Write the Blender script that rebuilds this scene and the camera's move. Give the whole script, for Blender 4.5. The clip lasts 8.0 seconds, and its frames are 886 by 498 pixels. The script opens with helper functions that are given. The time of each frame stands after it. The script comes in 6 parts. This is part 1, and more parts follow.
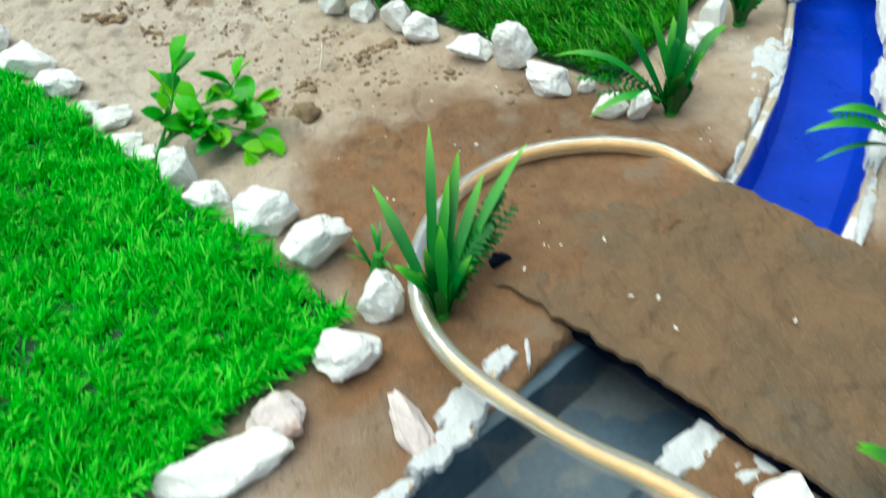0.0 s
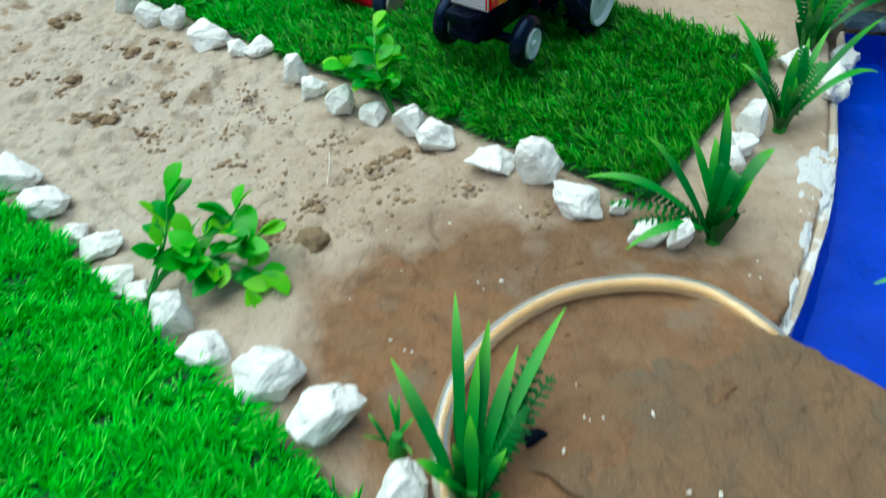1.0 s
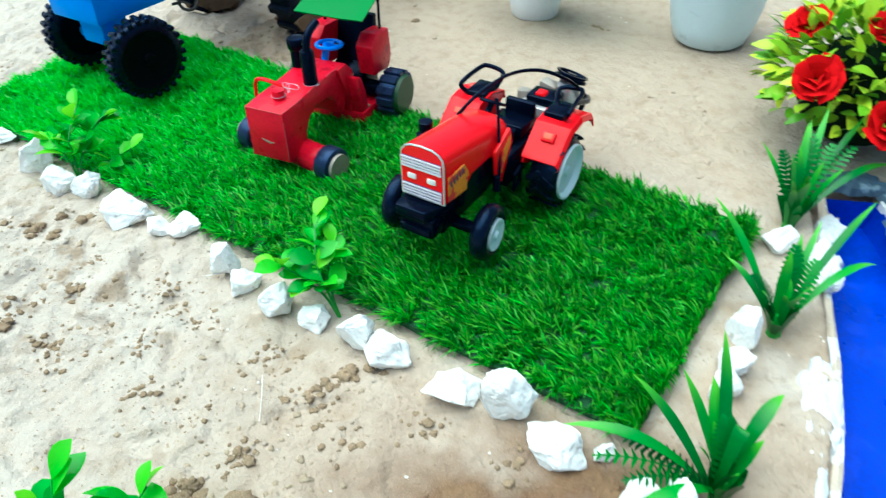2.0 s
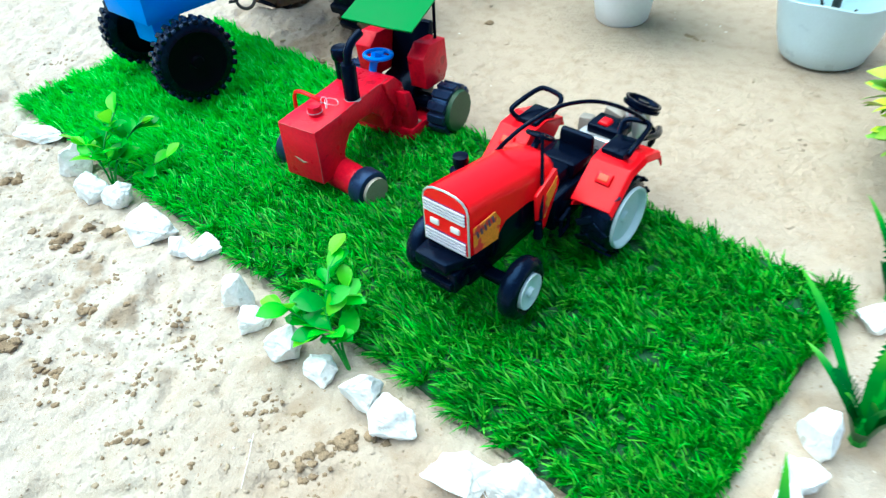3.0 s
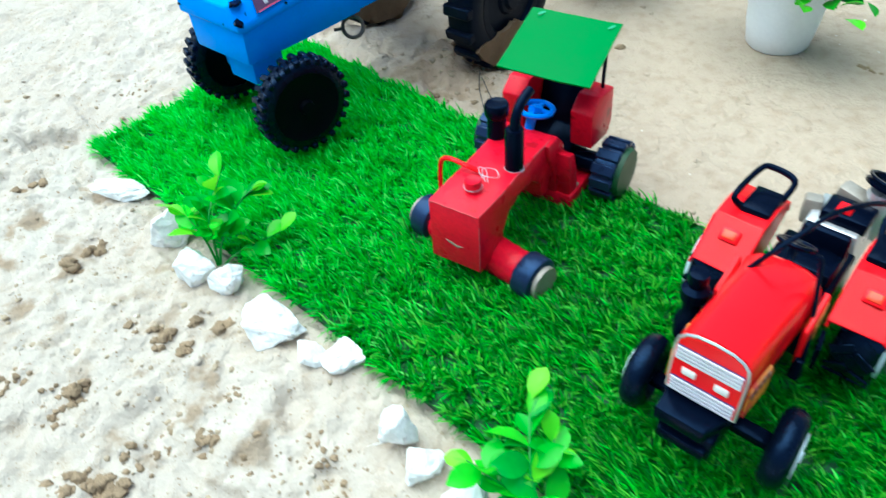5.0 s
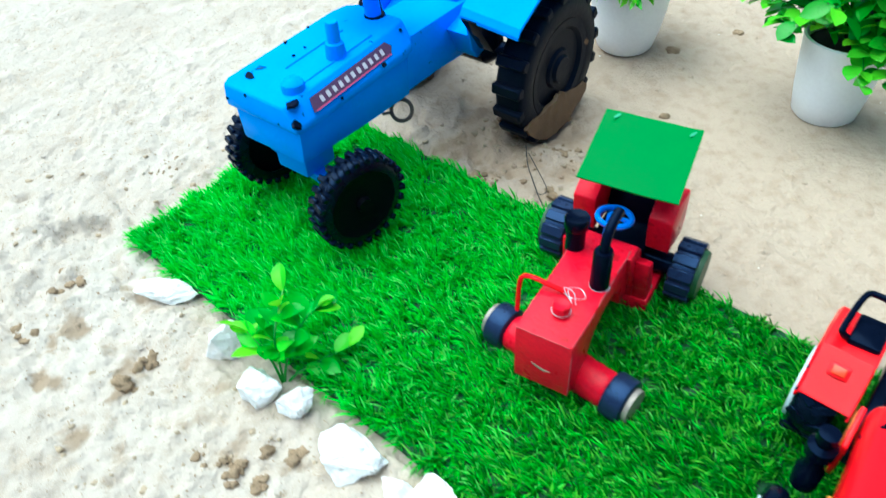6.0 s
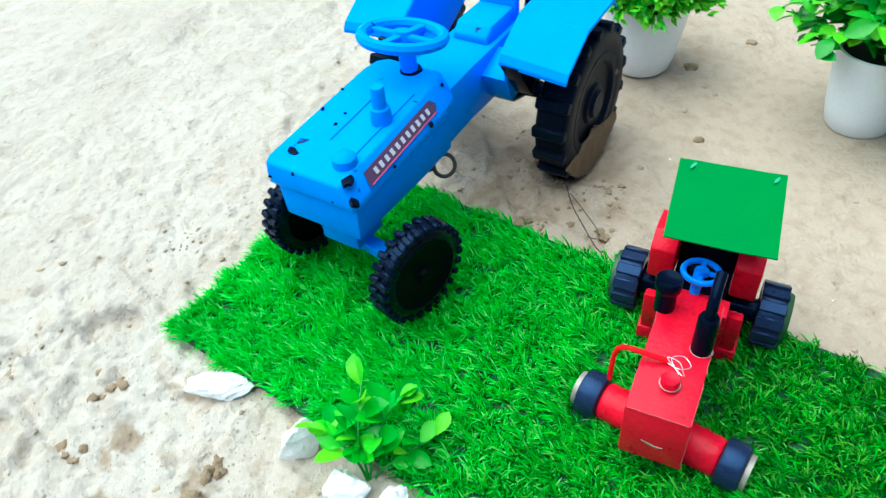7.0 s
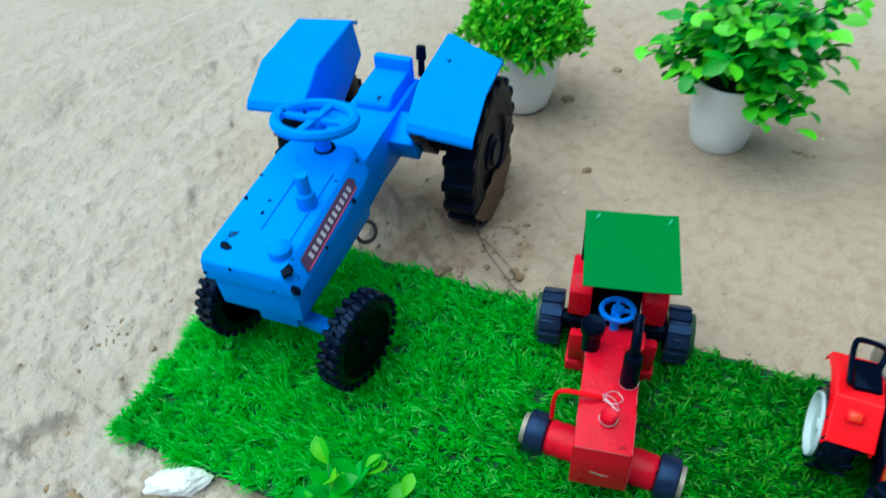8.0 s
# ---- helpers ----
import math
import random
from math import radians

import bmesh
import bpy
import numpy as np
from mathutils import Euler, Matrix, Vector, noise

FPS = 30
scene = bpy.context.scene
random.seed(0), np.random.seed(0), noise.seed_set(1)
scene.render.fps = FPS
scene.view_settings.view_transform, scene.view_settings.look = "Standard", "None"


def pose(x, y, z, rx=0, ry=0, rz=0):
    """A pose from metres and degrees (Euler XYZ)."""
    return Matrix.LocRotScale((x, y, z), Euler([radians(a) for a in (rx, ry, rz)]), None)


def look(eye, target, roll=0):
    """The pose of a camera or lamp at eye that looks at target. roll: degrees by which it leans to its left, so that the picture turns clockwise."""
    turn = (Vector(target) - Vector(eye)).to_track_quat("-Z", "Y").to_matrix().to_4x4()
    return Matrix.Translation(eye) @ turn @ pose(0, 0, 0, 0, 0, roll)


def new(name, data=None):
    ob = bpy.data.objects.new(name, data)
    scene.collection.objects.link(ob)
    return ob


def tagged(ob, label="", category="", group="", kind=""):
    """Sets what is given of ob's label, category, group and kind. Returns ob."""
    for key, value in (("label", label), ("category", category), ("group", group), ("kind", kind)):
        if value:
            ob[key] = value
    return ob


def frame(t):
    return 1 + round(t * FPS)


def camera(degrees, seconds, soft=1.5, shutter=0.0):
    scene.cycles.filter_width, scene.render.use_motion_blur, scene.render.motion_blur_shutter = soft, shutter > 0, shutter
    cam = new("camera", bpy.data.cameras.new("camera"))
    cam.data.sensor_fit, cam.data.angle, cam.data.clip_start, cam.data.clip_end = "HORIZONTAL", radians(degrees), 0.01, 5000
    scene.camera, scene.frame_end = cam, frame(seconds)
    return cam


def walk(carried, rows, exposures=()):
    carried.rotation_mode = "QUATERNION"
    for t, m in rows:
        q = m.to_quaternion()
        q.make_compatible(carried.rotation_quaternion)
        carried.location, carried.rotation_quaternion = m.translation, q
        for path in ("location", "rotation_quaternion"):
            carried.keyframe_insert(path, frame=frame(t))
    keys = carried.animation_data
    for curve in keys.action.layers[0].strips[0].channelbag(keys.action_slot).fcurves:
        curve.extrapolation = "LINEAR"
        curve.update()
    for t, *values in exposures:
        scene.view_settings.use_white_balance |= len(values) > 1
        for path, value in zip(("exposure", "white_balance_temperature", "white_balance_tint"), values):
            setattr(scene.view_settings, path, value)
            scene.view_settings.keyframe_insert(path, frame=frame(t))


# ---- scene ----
cam = camera(62.0, 8.0, soft=1.3, shutter=0.5)
PATH = [
    (0, (0.294, 0.059, 0.3), (0.39, 1.455, -1.129), -3.3),
    (0.5, (0.286, 0.106, 0.314), (0.387, 1.54, -1.076), -3.6),
    (1, (0.291, 0.144, 0.32), (0.395, 1.583, -1.065), -3.4),
    (1.5, (0.313, 0.228, 0.353), (0.544, 1.672, -1.011), -1.4),
    (1.7, (0.307, 0.249, 0.352), (0.591, 1.76, -0.926), -1.4),
    (2.8, (0.345, 0.321, 0.357), (0.361, 1.832, -0.953), -2.7),
    (3, (0.36, 0.338, 0.346), (0.341, 1.848, -0.966), -3.9),
    (3.5, (0.348, 0.38, 0.33), (0.275, 1.853, -1.021), -6.6),
    (4, (0.327, 0.408, 0.328), (0.261, 1.866, -1.039), -5.9),
    (4.5, (0.297, 0.439, 0.336), (0.243, 1.908, -1.02), -5.0),
    (5, (0.259, 0.467, 0.347), (0.202, 1.931, -1.014), -4.5),
    (5.2, (0.247, 0.481, 0.351), (0.188, 1.95, -1.004), -4.7),
    (6.3, (0.174, 0.556, 0.406), (0.219, 1.999, -0.978), -3.6),
    (6.5, (0.157, 0.568, 0.409), (0.217, 2.012, -0.974), -4.1),
    (7, (0.131, 0.6, 0.415), (0.253, 2.026, -0.982), -5.9),
    (7.5, (0.123, 0.622, 0.424), (0.391, 1.987, -1.013), -6.3),
    (8, (0.103, 0.617, 0.473), (0.534, 1.96, -0.945), -4.3),
]

EXPOSURES = [(0.0, -0.10, 6200, -8), (0.5, 0.16, 5900, -9), (1.0, -0.24, 5750, -12), (1.5, -0.30, 5500, -13), (1.7, 0.06, 5450, -11), (2.8, 0.66, 5350, -11), (3.0, 0.64, 5300, -11), (3.5, 0.46, 5250, -10), (4.0, 0.44, 5250, -10),
             (5.2, 0.54, 5300, -10), (6.3, 0.50, 5350, -9), (7.0, 0.45, 5400, -9), (7.5, 0.30, 5450, -10), (8.0, -0.18, 5400, -11)]
walk(cam, [(t, look(eye, target, roll)) for t, eye, target, roll in PATH], EXPOSURES)

# ---- light: bright soft daylight, from above and the west ----
world = bpy.data.worlds.new("sky")
scene.world = world
world.use_nodes = True
sky = world.node_tree.nodes.new("ShaderNodeTexSky")
sky.sky_type, sky.sun_disc = "NISHITA", False
sky.sun_elevation, sky.sun_rotation = radians(71), radians(-63)
sky.air_density, sky.dust_density = 1.0, 4.0
back = world.node_tree.nodes["Background"]
back.inputs["Strength"].default_value = 0.100
world.node_tree.links.new(sky.outputs["Color"], back.inputs["Color"])
sun = new("sun", bpy.data.lights.new("sun", "SUN"))
sun.data.energy, sun.data.angle, sun.data.color = 3.75, radians(80), (1.0, 0.97, 0.92)
sun.matrix_world = look((0.2 - 0.67, 0.6 + 0.34, 2.2), (0.2, 0.6, 0))


# ---- materials ----
def material(name, color, rough=0.5, metal=0.0, vary=0.15, scale=60.0, fine=900.0, bump=0.15, spots=None, spot_at=0.62,
             spot_scale=40.0, coat=0.0, island=None, clear=0.0, specular=0.5):
    """A surface with broad and fine variation; spots: a second colour in irregular patches; island: colours spread over loose pieces."""
    m = bpy.data.materials.new(name)
    m.use_nodes = True
    t = m.node_tree
    n, l = t.nodes, t.links
    b = n["Principled BSDF"]
    co = n.new("ShaderNodeTexCoord")
    big, small = n.new("ShaderNodeTexNoise"), n.new("ShaderNodeTexNoise")
    big.inputs["Scale"].default_value, big.inputs["Detail"].default_value = scale, 4
    small.inputs["Scale"].default_value, small.inputs["Detail"].default_value = fine, 3
    for q in (big, small):
        l.new(co.outputs["Object"], q.inputs["Vector"])
    both = n.new("ShaderNodeMath")
    both.operation = "ADD"
    l.new(big.outputs["Fac"], both.inputs[0])
    l.new(small.outputs["Fac"], both.inputs[1])
    rng = n.new("ShaderNodeMapRange")
    rng.inputs["From Min"].default_value, rng.inputs["From Max"].default_value = 0.6, 1.4
    rng.inputs["To Min"].default_value, rng.inputs["To Max"].default_value = 1 - vary, 1 + vary
    l.new(both.outputs[0], rng.inputs["Value"])
    base = n.new("ShaderNodeRGB")
    base.outputs[0].default_value = (*color, 1)
    out = base.outputs[0]
    if island:
        geo, ramp = n.new("ShaderNodeNewGeometry"), n.new("ShaderNodeValToRGB")
        e = ramp.color_ramp.elements
        while len(e) < len(island):
            e.new(0.5)
        for i, c in enumerate(island):
            e[i].position, e[i].color = i / (len(island) - 1), (*c, 1)
        l.new(geo.outputs["Random Per Island"], ramp.inputs["Fac"])
        out = ramp.outputs["Color"]
    if spots:
        pat, lim, mix = n.new("ShaderNodeTexNoise"), n.new("ShaderNodeMapRange"), n.new("ShaderNodeMix")
        pat.inputs["Scale"].default_value, pat.inputs["Detail"].default_value = spot_scale, 6
        l.new(co.outputs["Object"], pat.inputs["Vector"])
        lim.inputs["From Min"].default_value, lim.inputs["From Max"].default_value = spot_at, spot_at + 0.03
        l.new(pat.outputs["Fac"], lim.inputs["Value"])
        mix.data_type = "RGBA"
        l.new(lim.outputs["Result"], mix.inputs["Factor"])
        l.new(out, mix.inputs["A"])
        mix.inputs["B"].default_value = (*spots, 1)
        out = mix.outputs["Result"]
    mul = n.new("ShaderNodeVectorMath")
    mul.operation = "SCALE"
    l.new(out, mul.inputs[0])
    l.new(rng.outputs["Result"], mul.inputs["Scale"])
    l.new(mul.outputs["Vector"], b.inputs["Base Color"])
    rr = n.new("ShaderNodeMapRange")
    rr.inputs["To Min"].default_value, rr.inputs["To Max"].default_value = max(0.02, rough - 0.1), min(1, rough + 0.1)
    l.new(big.outputs["Fac"], rr.inputs["Value"])
    l.new(rr.outputs["Result"], b.inputs["Roughness"])
    b.inputs["Metallic"].default_value = metal
    b.inputs["Specular IOR Level"].default_value = specular
    b.inputs["Coat Weight"].default_value = coat
    b.inputs["Coat Roughness"].default_value = 0.15
    b.inputs["Transmission Weight"].default_value = clear
    if bump:
        bp = n.new("ShaderNodeBump")
        bp.inputs["Strength"].default_value, bp.inputs["Distance"].default_value = bump, 0.001
        l.new(both.outputs[0], bp.inputs["Height"])
        l.new(bp.outputs["Normal"], b.inputs["Normal"])
    return m


def leafy(name, color, tip, shine=0.35, single=True):
    """Plastic leaf: colour spread over the leaves, some light passing through."""
    m = material(name, color, rough=shine, vary=0.12, scale=90, fine=500, bump=0.05, island=(color, tip, color, tip), specular=0.3)
    if single:
        n, l = m.node_tree.nodes, m.node_tree.links
        info = n.new("ShaderNodeObjectInfo")
        l.new(info.outputs["Random"], next(q for q in n if q.type == "VALTORGB").inputs["Fac"])
    b = m.node_tree.nodes["Principled BSDF"]
    b.inputs["Subsurface Weight"].default_value = 0.12
    b.inputs["Subsurface Radius"].default_value = (0.002, 0.004, 0.001)
    return m


def sand_material(name, wet_spots, wet_all=False):
    """Fine pale sand, brown where it is damp."""
    m = bpy.data.materials.new(name)
    m.use_nodes = True
    n, l = m.node_tree.nodes, m.node_tree.links
    b = n["Principled BSDF"]
    geo = n.new("ShaderNodeNewGeometry")

    def noise_at(scale, detail=4):
        q = n.new("ShaderNodeTexNoise")
        q.inputs["Scale"].default_value, q.inputs["Detail"].default_value = scale, detail
        l.new(geo.outputs["Position"], q.inputs["Vector"])
        return q.outputs["Fac"]

    def maths(op, a, c):
        q = n.new("ShaderNodeMath")
        q.operation = op
        for i, v in enumerate((a, c)):
            if isinstance(v, (int, float)):
                q.inputs[i].default_value = v
            else:
                l.new(v, q.inputs[i])
        return q.outputs[0]

    def ramp(v, lo, hi):
        q = n.new("ShaderNodeMapRange")
        q.inputs["From Min"].default_value, q.inputs["From Max"].default_value = lo, hi
        l.new(v, q.inputs["Value"])
        return q.outputs["Result"]

    def mix(f, a, c):
        q = n.new("ShaderNodeMix")
        q.data_type = "RGBA"
        l.new(f, q.inputs["Factor"])
        for key, v in (("A", a), ("B", c)):
            if isinstance(v, tuple):
                q.inputs[key].default_value = (*v, 1)
            else:
                l.new(v, q.inputs[key])
        return q.outputs["Result"]

    broad, mid, grain = noise_at(9), noise_at(70, 6), noise_at(1500, 2)
    dry = mix(ramp(broad, 0.35, 0.65), (0.560, 0.488, 0.412), (0.500, 0.420, 0.345))
    dry = mix(ramp(mid, 0.50, 0.80), dry, (0.43, 0.335, 0.245))
    dry = mix(ramp(grain, 0.50, 0.72), dry, (0.62, 0.555, 0.47))
    specks = noise_at(420, 1)
    dry = mix(ramp(specks, 0.70, 0.73), dry, (0.30, 0.21, 0.13))
    blot = noise_at(26, 5)
    damp = mix(ramp(broad, 0.40, 0.58), (0.262, 0.138, 0.068), (0.200, 0.114, 0.062))
    damp = mix(ramp(mid, 0.45, 0.75), damp, (0.155, 0.090, 0.050))
    damp = mix(ramp(blot, 0.55, 0.68), damp, (0.225, 0.16, 0.108))
    damp = mix(ramp(blot, 0.47, 0.36), damp, (0.235, 0.142, 0.076))
    damp = mix(ramp(grain, 0.55, 0.72), damp, (0.32, 0.205, 0.125))
    if wet_all:
        colour = mix(ramp(blot, 0.42, 0.56), (0.205, 0.126, 0.070), (0.168, 0.112, 0.067))
        colour = mix(ramp(noise_at(14, 6), 0.55, 0.66), colour, (0.145, 0.118, 0.082))
        colour = mix(ramp(mid, 0.55, 0.72), colour, (0.20, 0.125, 0.072))
        colour = mix(ramp(grain, 0.56, 0.72), colour, (0.29, 0.215, 0.14))
        wet = None
    else:
        wet = None
        for x, y, r, soft in wet_spots:
            d = n.new("ShaderNodeVectorMath")
            d.operation = "DISTANCE"
            l.new(geo.outputs["Position"], d.inputs[0])
            d.inputs[1].default_value = (x, y, 0)
            v = maths("SUBTRACT", maths("ADD", d.outputs["Value"], maths("MULTIPLY", broad, 0.12)), 0.09)
            v = maths("ADD", v, maths("MULTIPLY", blot, 0.10))
            f = maths("SUBTRACT", 1.0, ramp(v, r, r + soft))
            wet = f if wet is None else maths("MAXIMUM", wet, f)
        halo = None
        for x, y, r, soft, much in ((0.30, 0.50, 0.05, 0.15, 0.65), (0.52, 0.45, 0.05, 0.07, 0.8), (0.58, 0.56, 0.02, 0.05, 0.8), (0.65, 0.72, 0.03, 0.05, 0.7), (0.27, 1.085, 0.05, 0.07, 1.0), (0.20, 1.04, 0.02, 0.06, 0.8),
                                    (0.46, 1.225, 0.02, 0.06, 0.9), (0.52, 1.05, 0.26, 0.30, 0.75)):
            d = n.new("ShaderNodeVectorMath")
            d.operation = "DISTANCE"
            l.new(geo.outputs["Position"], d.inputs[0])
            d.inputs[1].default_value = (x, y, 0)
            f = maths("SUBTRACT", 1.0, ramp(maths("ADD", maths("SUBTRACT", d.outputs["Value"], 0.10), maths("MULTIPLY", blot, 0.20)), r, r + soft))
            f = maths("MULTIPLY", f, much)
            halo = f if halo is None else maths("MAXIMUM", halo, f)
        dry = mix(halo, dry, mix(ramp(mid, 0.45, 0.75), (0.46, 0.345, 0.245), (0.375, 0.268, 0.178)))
        # brown crumbled patches where the crust was broken
        broken = maths("MULTIPLY", ramp(noise_at(34, 7), 0.545, 0.63), ramp(noise_at(8, 2), 0.42, 0.56))
        strip = None
        for x, y, reach in ((0.08, 0.73, 0.13), (0.19, 0.62, 0.11), (-0.02, 0.86, 0.12), (0.26, 1.07, 0.09)):
            d = n.new("ShaderNodeVectorMath")
            d.operation = "DISTANCE"
            l.new(geo.outputs["Position"], d.inputs[0])
            d.inputs[1].default_value = (x, y, 0)
            f = maths("SUBTRACT", 1.0, ramp(d.outputs["Value"], reach * 0.5, reach))
            strip = f if strip is None else maths("MAXIMUM", strip, f)
        dry = mix(maths("MULTIPLY", broken, maths("MULTIPLY", strip, 0.85)), dry, (0.30, 0.215, 0.135))
        colour = mix(wet, dry, damp)
    l.new(colour, b.inputs["Base Color"])
    b.inputs["Roughness"].default_value = 0.9
    b.inputs["Specular IOR Level"].default_value = 0.2
    bp = n.new("ShaderNodeBump")
    bp.inputs["Strength"].default_value, bp.inputs["Distance"].default_value = 0.85, 0.0024
    h = maths("ADD", maths("MULTIPLY", mid, 1.1), maths("MULTIPLY", grain, 0.35))
    h = maths("ADD", h, maths("MULTIPLY", noise_at(210, 6), 1.5))
    l.new(h, bp.inputs["Height"])
    l.new(bp.outputs["Normal"], b.inputs["Normal"])
    return m


SAND = sand_material("sand", [(0.36, 0.40, 0.115, 0.06), (0.43, 0.30, 0.14, 0.05), (0.50, 0.42, 0.02, 0.03), (0.30, 0.26, 0.05, 0.12)])
COVER_SAND = sand_material("bridge_sand", [], True)
CLOD = material("sand_clod", (0.295, 0.212, 0.132), 0.95, vary=0.40, scale=90, fine=1200, bump=0.6, specular=0.1)
MUD = material("wet_mud", (0.165, 0.100, 0.055), 0.6, vary=0.3, scale=90, fine=900, bump=0.5, specular=0.3)
CRUMB = material("sand_crumb", (0.40, 0.315, 0.215), 0.95, vary=0.3, scale=60, fine=1200, bump=0.5, specular=0.1)
STONE = material("white_stone", (0.86, 0.86, 0.84), 0.75, vary=0.14, scale=45, fine=500, bump=0.5, spots=(0.56, 0.54, 0.50), spot_at=0.64, spot_scale=60)
PINK_STONE = material("pinkish_stone", (0.72, 0.62, 0.60), 0.7, vary=0.12, scale=60, fine=500, bump=0.4, spots=(0.55, 0.40, 0.34), spot_at=0.6)
PLASTER = material("white_plaster", (0.62, 0.64, 0.66), 0.8, vary=0.15, scale=80, fine=700, bump=0.7, spots=(0.50, 0.40, 0.30), spot_at=0.66, spot_scale=90)
RIM_PLASTER = material("sandy_plaster", (0.56, 0.47, 0.37), 0.85, vary=0.2, scale=70, fine=700, bump=0.6, spots=(0.76, 0.76, 0.75), spot_at=0.50, spot_scale=38)
GREY_PLASTER = material("grey_blue_plaster", (0.09, 0.15, 0.22), 0.7, vary=0.3, scale=60, fine=500, bump=0.5, spots=(0.28, 0.38, 0.46), spot_at=0.60, spot_scale=50)
TURF = material("turf_blades", (0.02, 0.2, 0.02), 0.4, vary=0.38, scale=150, fine=20, bump=0,
                island=((0.002, 0.034, 0.001), (0.012, 0.155, 0.002), (0.035, 0.330, 0.004), (0.16, 0.58, 0.030)), specular=0.26)
PALE_TURF = material("pale_turf_blades", (0.02, 0.3, 0.02), 0.42, vary=0.30, scale=150, fine=20, bump=0,
                     island=((0.008, 0.26, 0.003), (0.020, 0.48, 0.005), (0.06, 0.70, 0.010), (0.22, 0.85, 0.08)), specular=0.14)
# brighter blade colours: the lit look of the pile at one mat end
LIT_TURF = material("lit_turf_blades", (0.05, 0.5, 0.02), 0.42, vary=0.30, scale=150, fine=20, bump=0,
                         island=((0.006, 0.30, 0.003), (0.03, 0.54, 0.008), (0.08, 0.74, 0.02), (0.28, 0.86, 0.16)), specular=0.16)


def let_through(m, share, tint):
    """Thin plastic that lets part of the light through."""
    n, l = m.node_tree.nodes, m.node_tree.links
    thin, both = n.new("ShaderNodeBsdfTranslucent"), n.new("ShaderNodeMixShader")
    thin.inputs["Color"].default_value = (*tint, 1)
    both.inputs["Fac"].default_value = share
    out = next(q for q in n if q.type == "OUTPUT_MATERIAL")
    l.new(n["Principled BSDF"].outputs["BSDF"], both.inputs[1])
    l.new(thin.outputs["BSDF"], both.inputs[2])
    l.new(both.outputs["Shader"], out.inputs["Surface"])


let_through(PALE_TURF, 0.28, (0.01, 0.70, 0.01))
let_through(LIT_TURF, 0.45, (0.06, 0.70, 0.02))
let_through(TURF, 0.30, (0.045, 0.42, 0.004))
BACKING = material("turf_backing", (0.008, 0.07, 0.02), 0.8, vary=0.3, scale=100)
BLUE_POOL = material("blue_channel_paint", (0.002, 0.040, 0.50), 0.3, vary=0.25, scale=25, fine=250, bump=0.15, spots=(0.008, 0.05, 0.55), spot_at=0.6, spot_scale=18)
GREY_POOL = material("dark_channel_lining", (0.045, 0.080, 0.115), 0.35, vary=0.3, scale=30, fine=300, bump=0.15, spots=(0.09, 0.11, 0.125), spot_at=0.58, spot_scale=22)
HOSE = material("milky_amber_plastic", (0.88, 0.79, 0.54), 0.22, vary=0.08, scale=40, fine=400, bump=0.02, clear=0.80, coat=0.1)
AMBER = material("amber_tint", (0.50, 0.23, 0.004), 0.30, vary=0.25, scale=30, fine=400, bump=0.0)
BLUE = material("worn_blue_paint", (0.0, 0.262, 1.0), 0.34, specular=0.08, vary=0.08, scale=45, fine=500, bump=0.08, spots=(0.008, 0.012, 0.03), spot_at=0.70, spot_scale=55)
RED = material("red_plastic", (0.86, 0.0010, 0.010), 0.16, vary=0.05, scale=40, fine=500, bump=0.03, specular=0.20)
CARD_RED = material("red_painted_card", (0.66, 0.0006, 0.022), 0.30, specular=0.16, vary=0.20, scale=60, fine=400, bump=0.30, spots=(0.42, 0.003, 0.012), spot_at=0.64, spot_scale=70)
WORN = material("worn_card_fold", (0.45, 0.07, 0.08), 0.8, vary=0.4, scale=250, bump=0.1)
CARD_EDGE = material("bare_card", (0.30, 0.24, 0.17), 0.85, vary=0.2)
GREEN_CARD = material("green_foil_sheet", (0.002, 0.185, 0.020), 0.38, specular=0.15, vary=0.08, scale=30, bump=0.05)
GLUE = material("milky_glue", (0.08, 0.40, 0.20), 0.25, vary=0.2, bump=0.1)
BLACK = material("black_plastic", (0.0014, 0.003, 0.010), 0.20, specular=0.11, vary=0.25, scale=60, fine=600, bump=0.08)
MATT_BLACK = material("matt_black_plastic", (0.001, 0.0016, 0.004), 0.5, specular=0.05, vary=0.25, scale=60, fine=600, bump=0.08)
RUBBER = material("black_rubber", (0.002, 0.004, 0.011), 0.26, specular=0.28, vary=0.3, scale=70, fine=700, bump=0.2)
DUSTY = material("dusty_rubber", (0.004, 0.006, 0.012), 0.45, specular=0.12, vary=0.4, scale=60, fine=600, bump=0.25, spots=(0.16, 0.10, 0.055), spot_at=0.69, spot_scale=30)
TAPE = material("dark_blue_tape", (0.012, 0.02, 0.05), 0.3, vary=0.3, scale=60, bump=0.1)
RIM = material("white_rim_plastic", (0.62, 0.74, 0.78), 0.4, vary=0.08, bump=0.03)
SILVER = material("silver_trim", (0.62, 0.62, 0.64), 0.3, metal=0.6, vary=0.1, bump=0.03)
STRIPE = material("grille_stripe", (0.76, 0.73, 0.80), 0.4, vary=0.05, bump=0.0)
GRILLE_DARK = material("grille_gap", (0.085, 0.03, 0.15), 0.5, vary=0.1, bump=0.0)
LENS = material("lamp_lens", (0.85, 0.82, 0.80), 0.12, vary=0.1, bump=0.05)
ORANGE = material("orange_lens", (0.78, 0.055, 0.012), 0.25, vary=0.1, bump=0.02)
YELLOW_DECAL = material("yellow_decal", (0.78, 0.26, 0.02), 0.4, vary=0.3, scale=150, bump=0.0, spots=(0.62, 0.03, 0.03), spot_at=0.52, spot_scale=120)
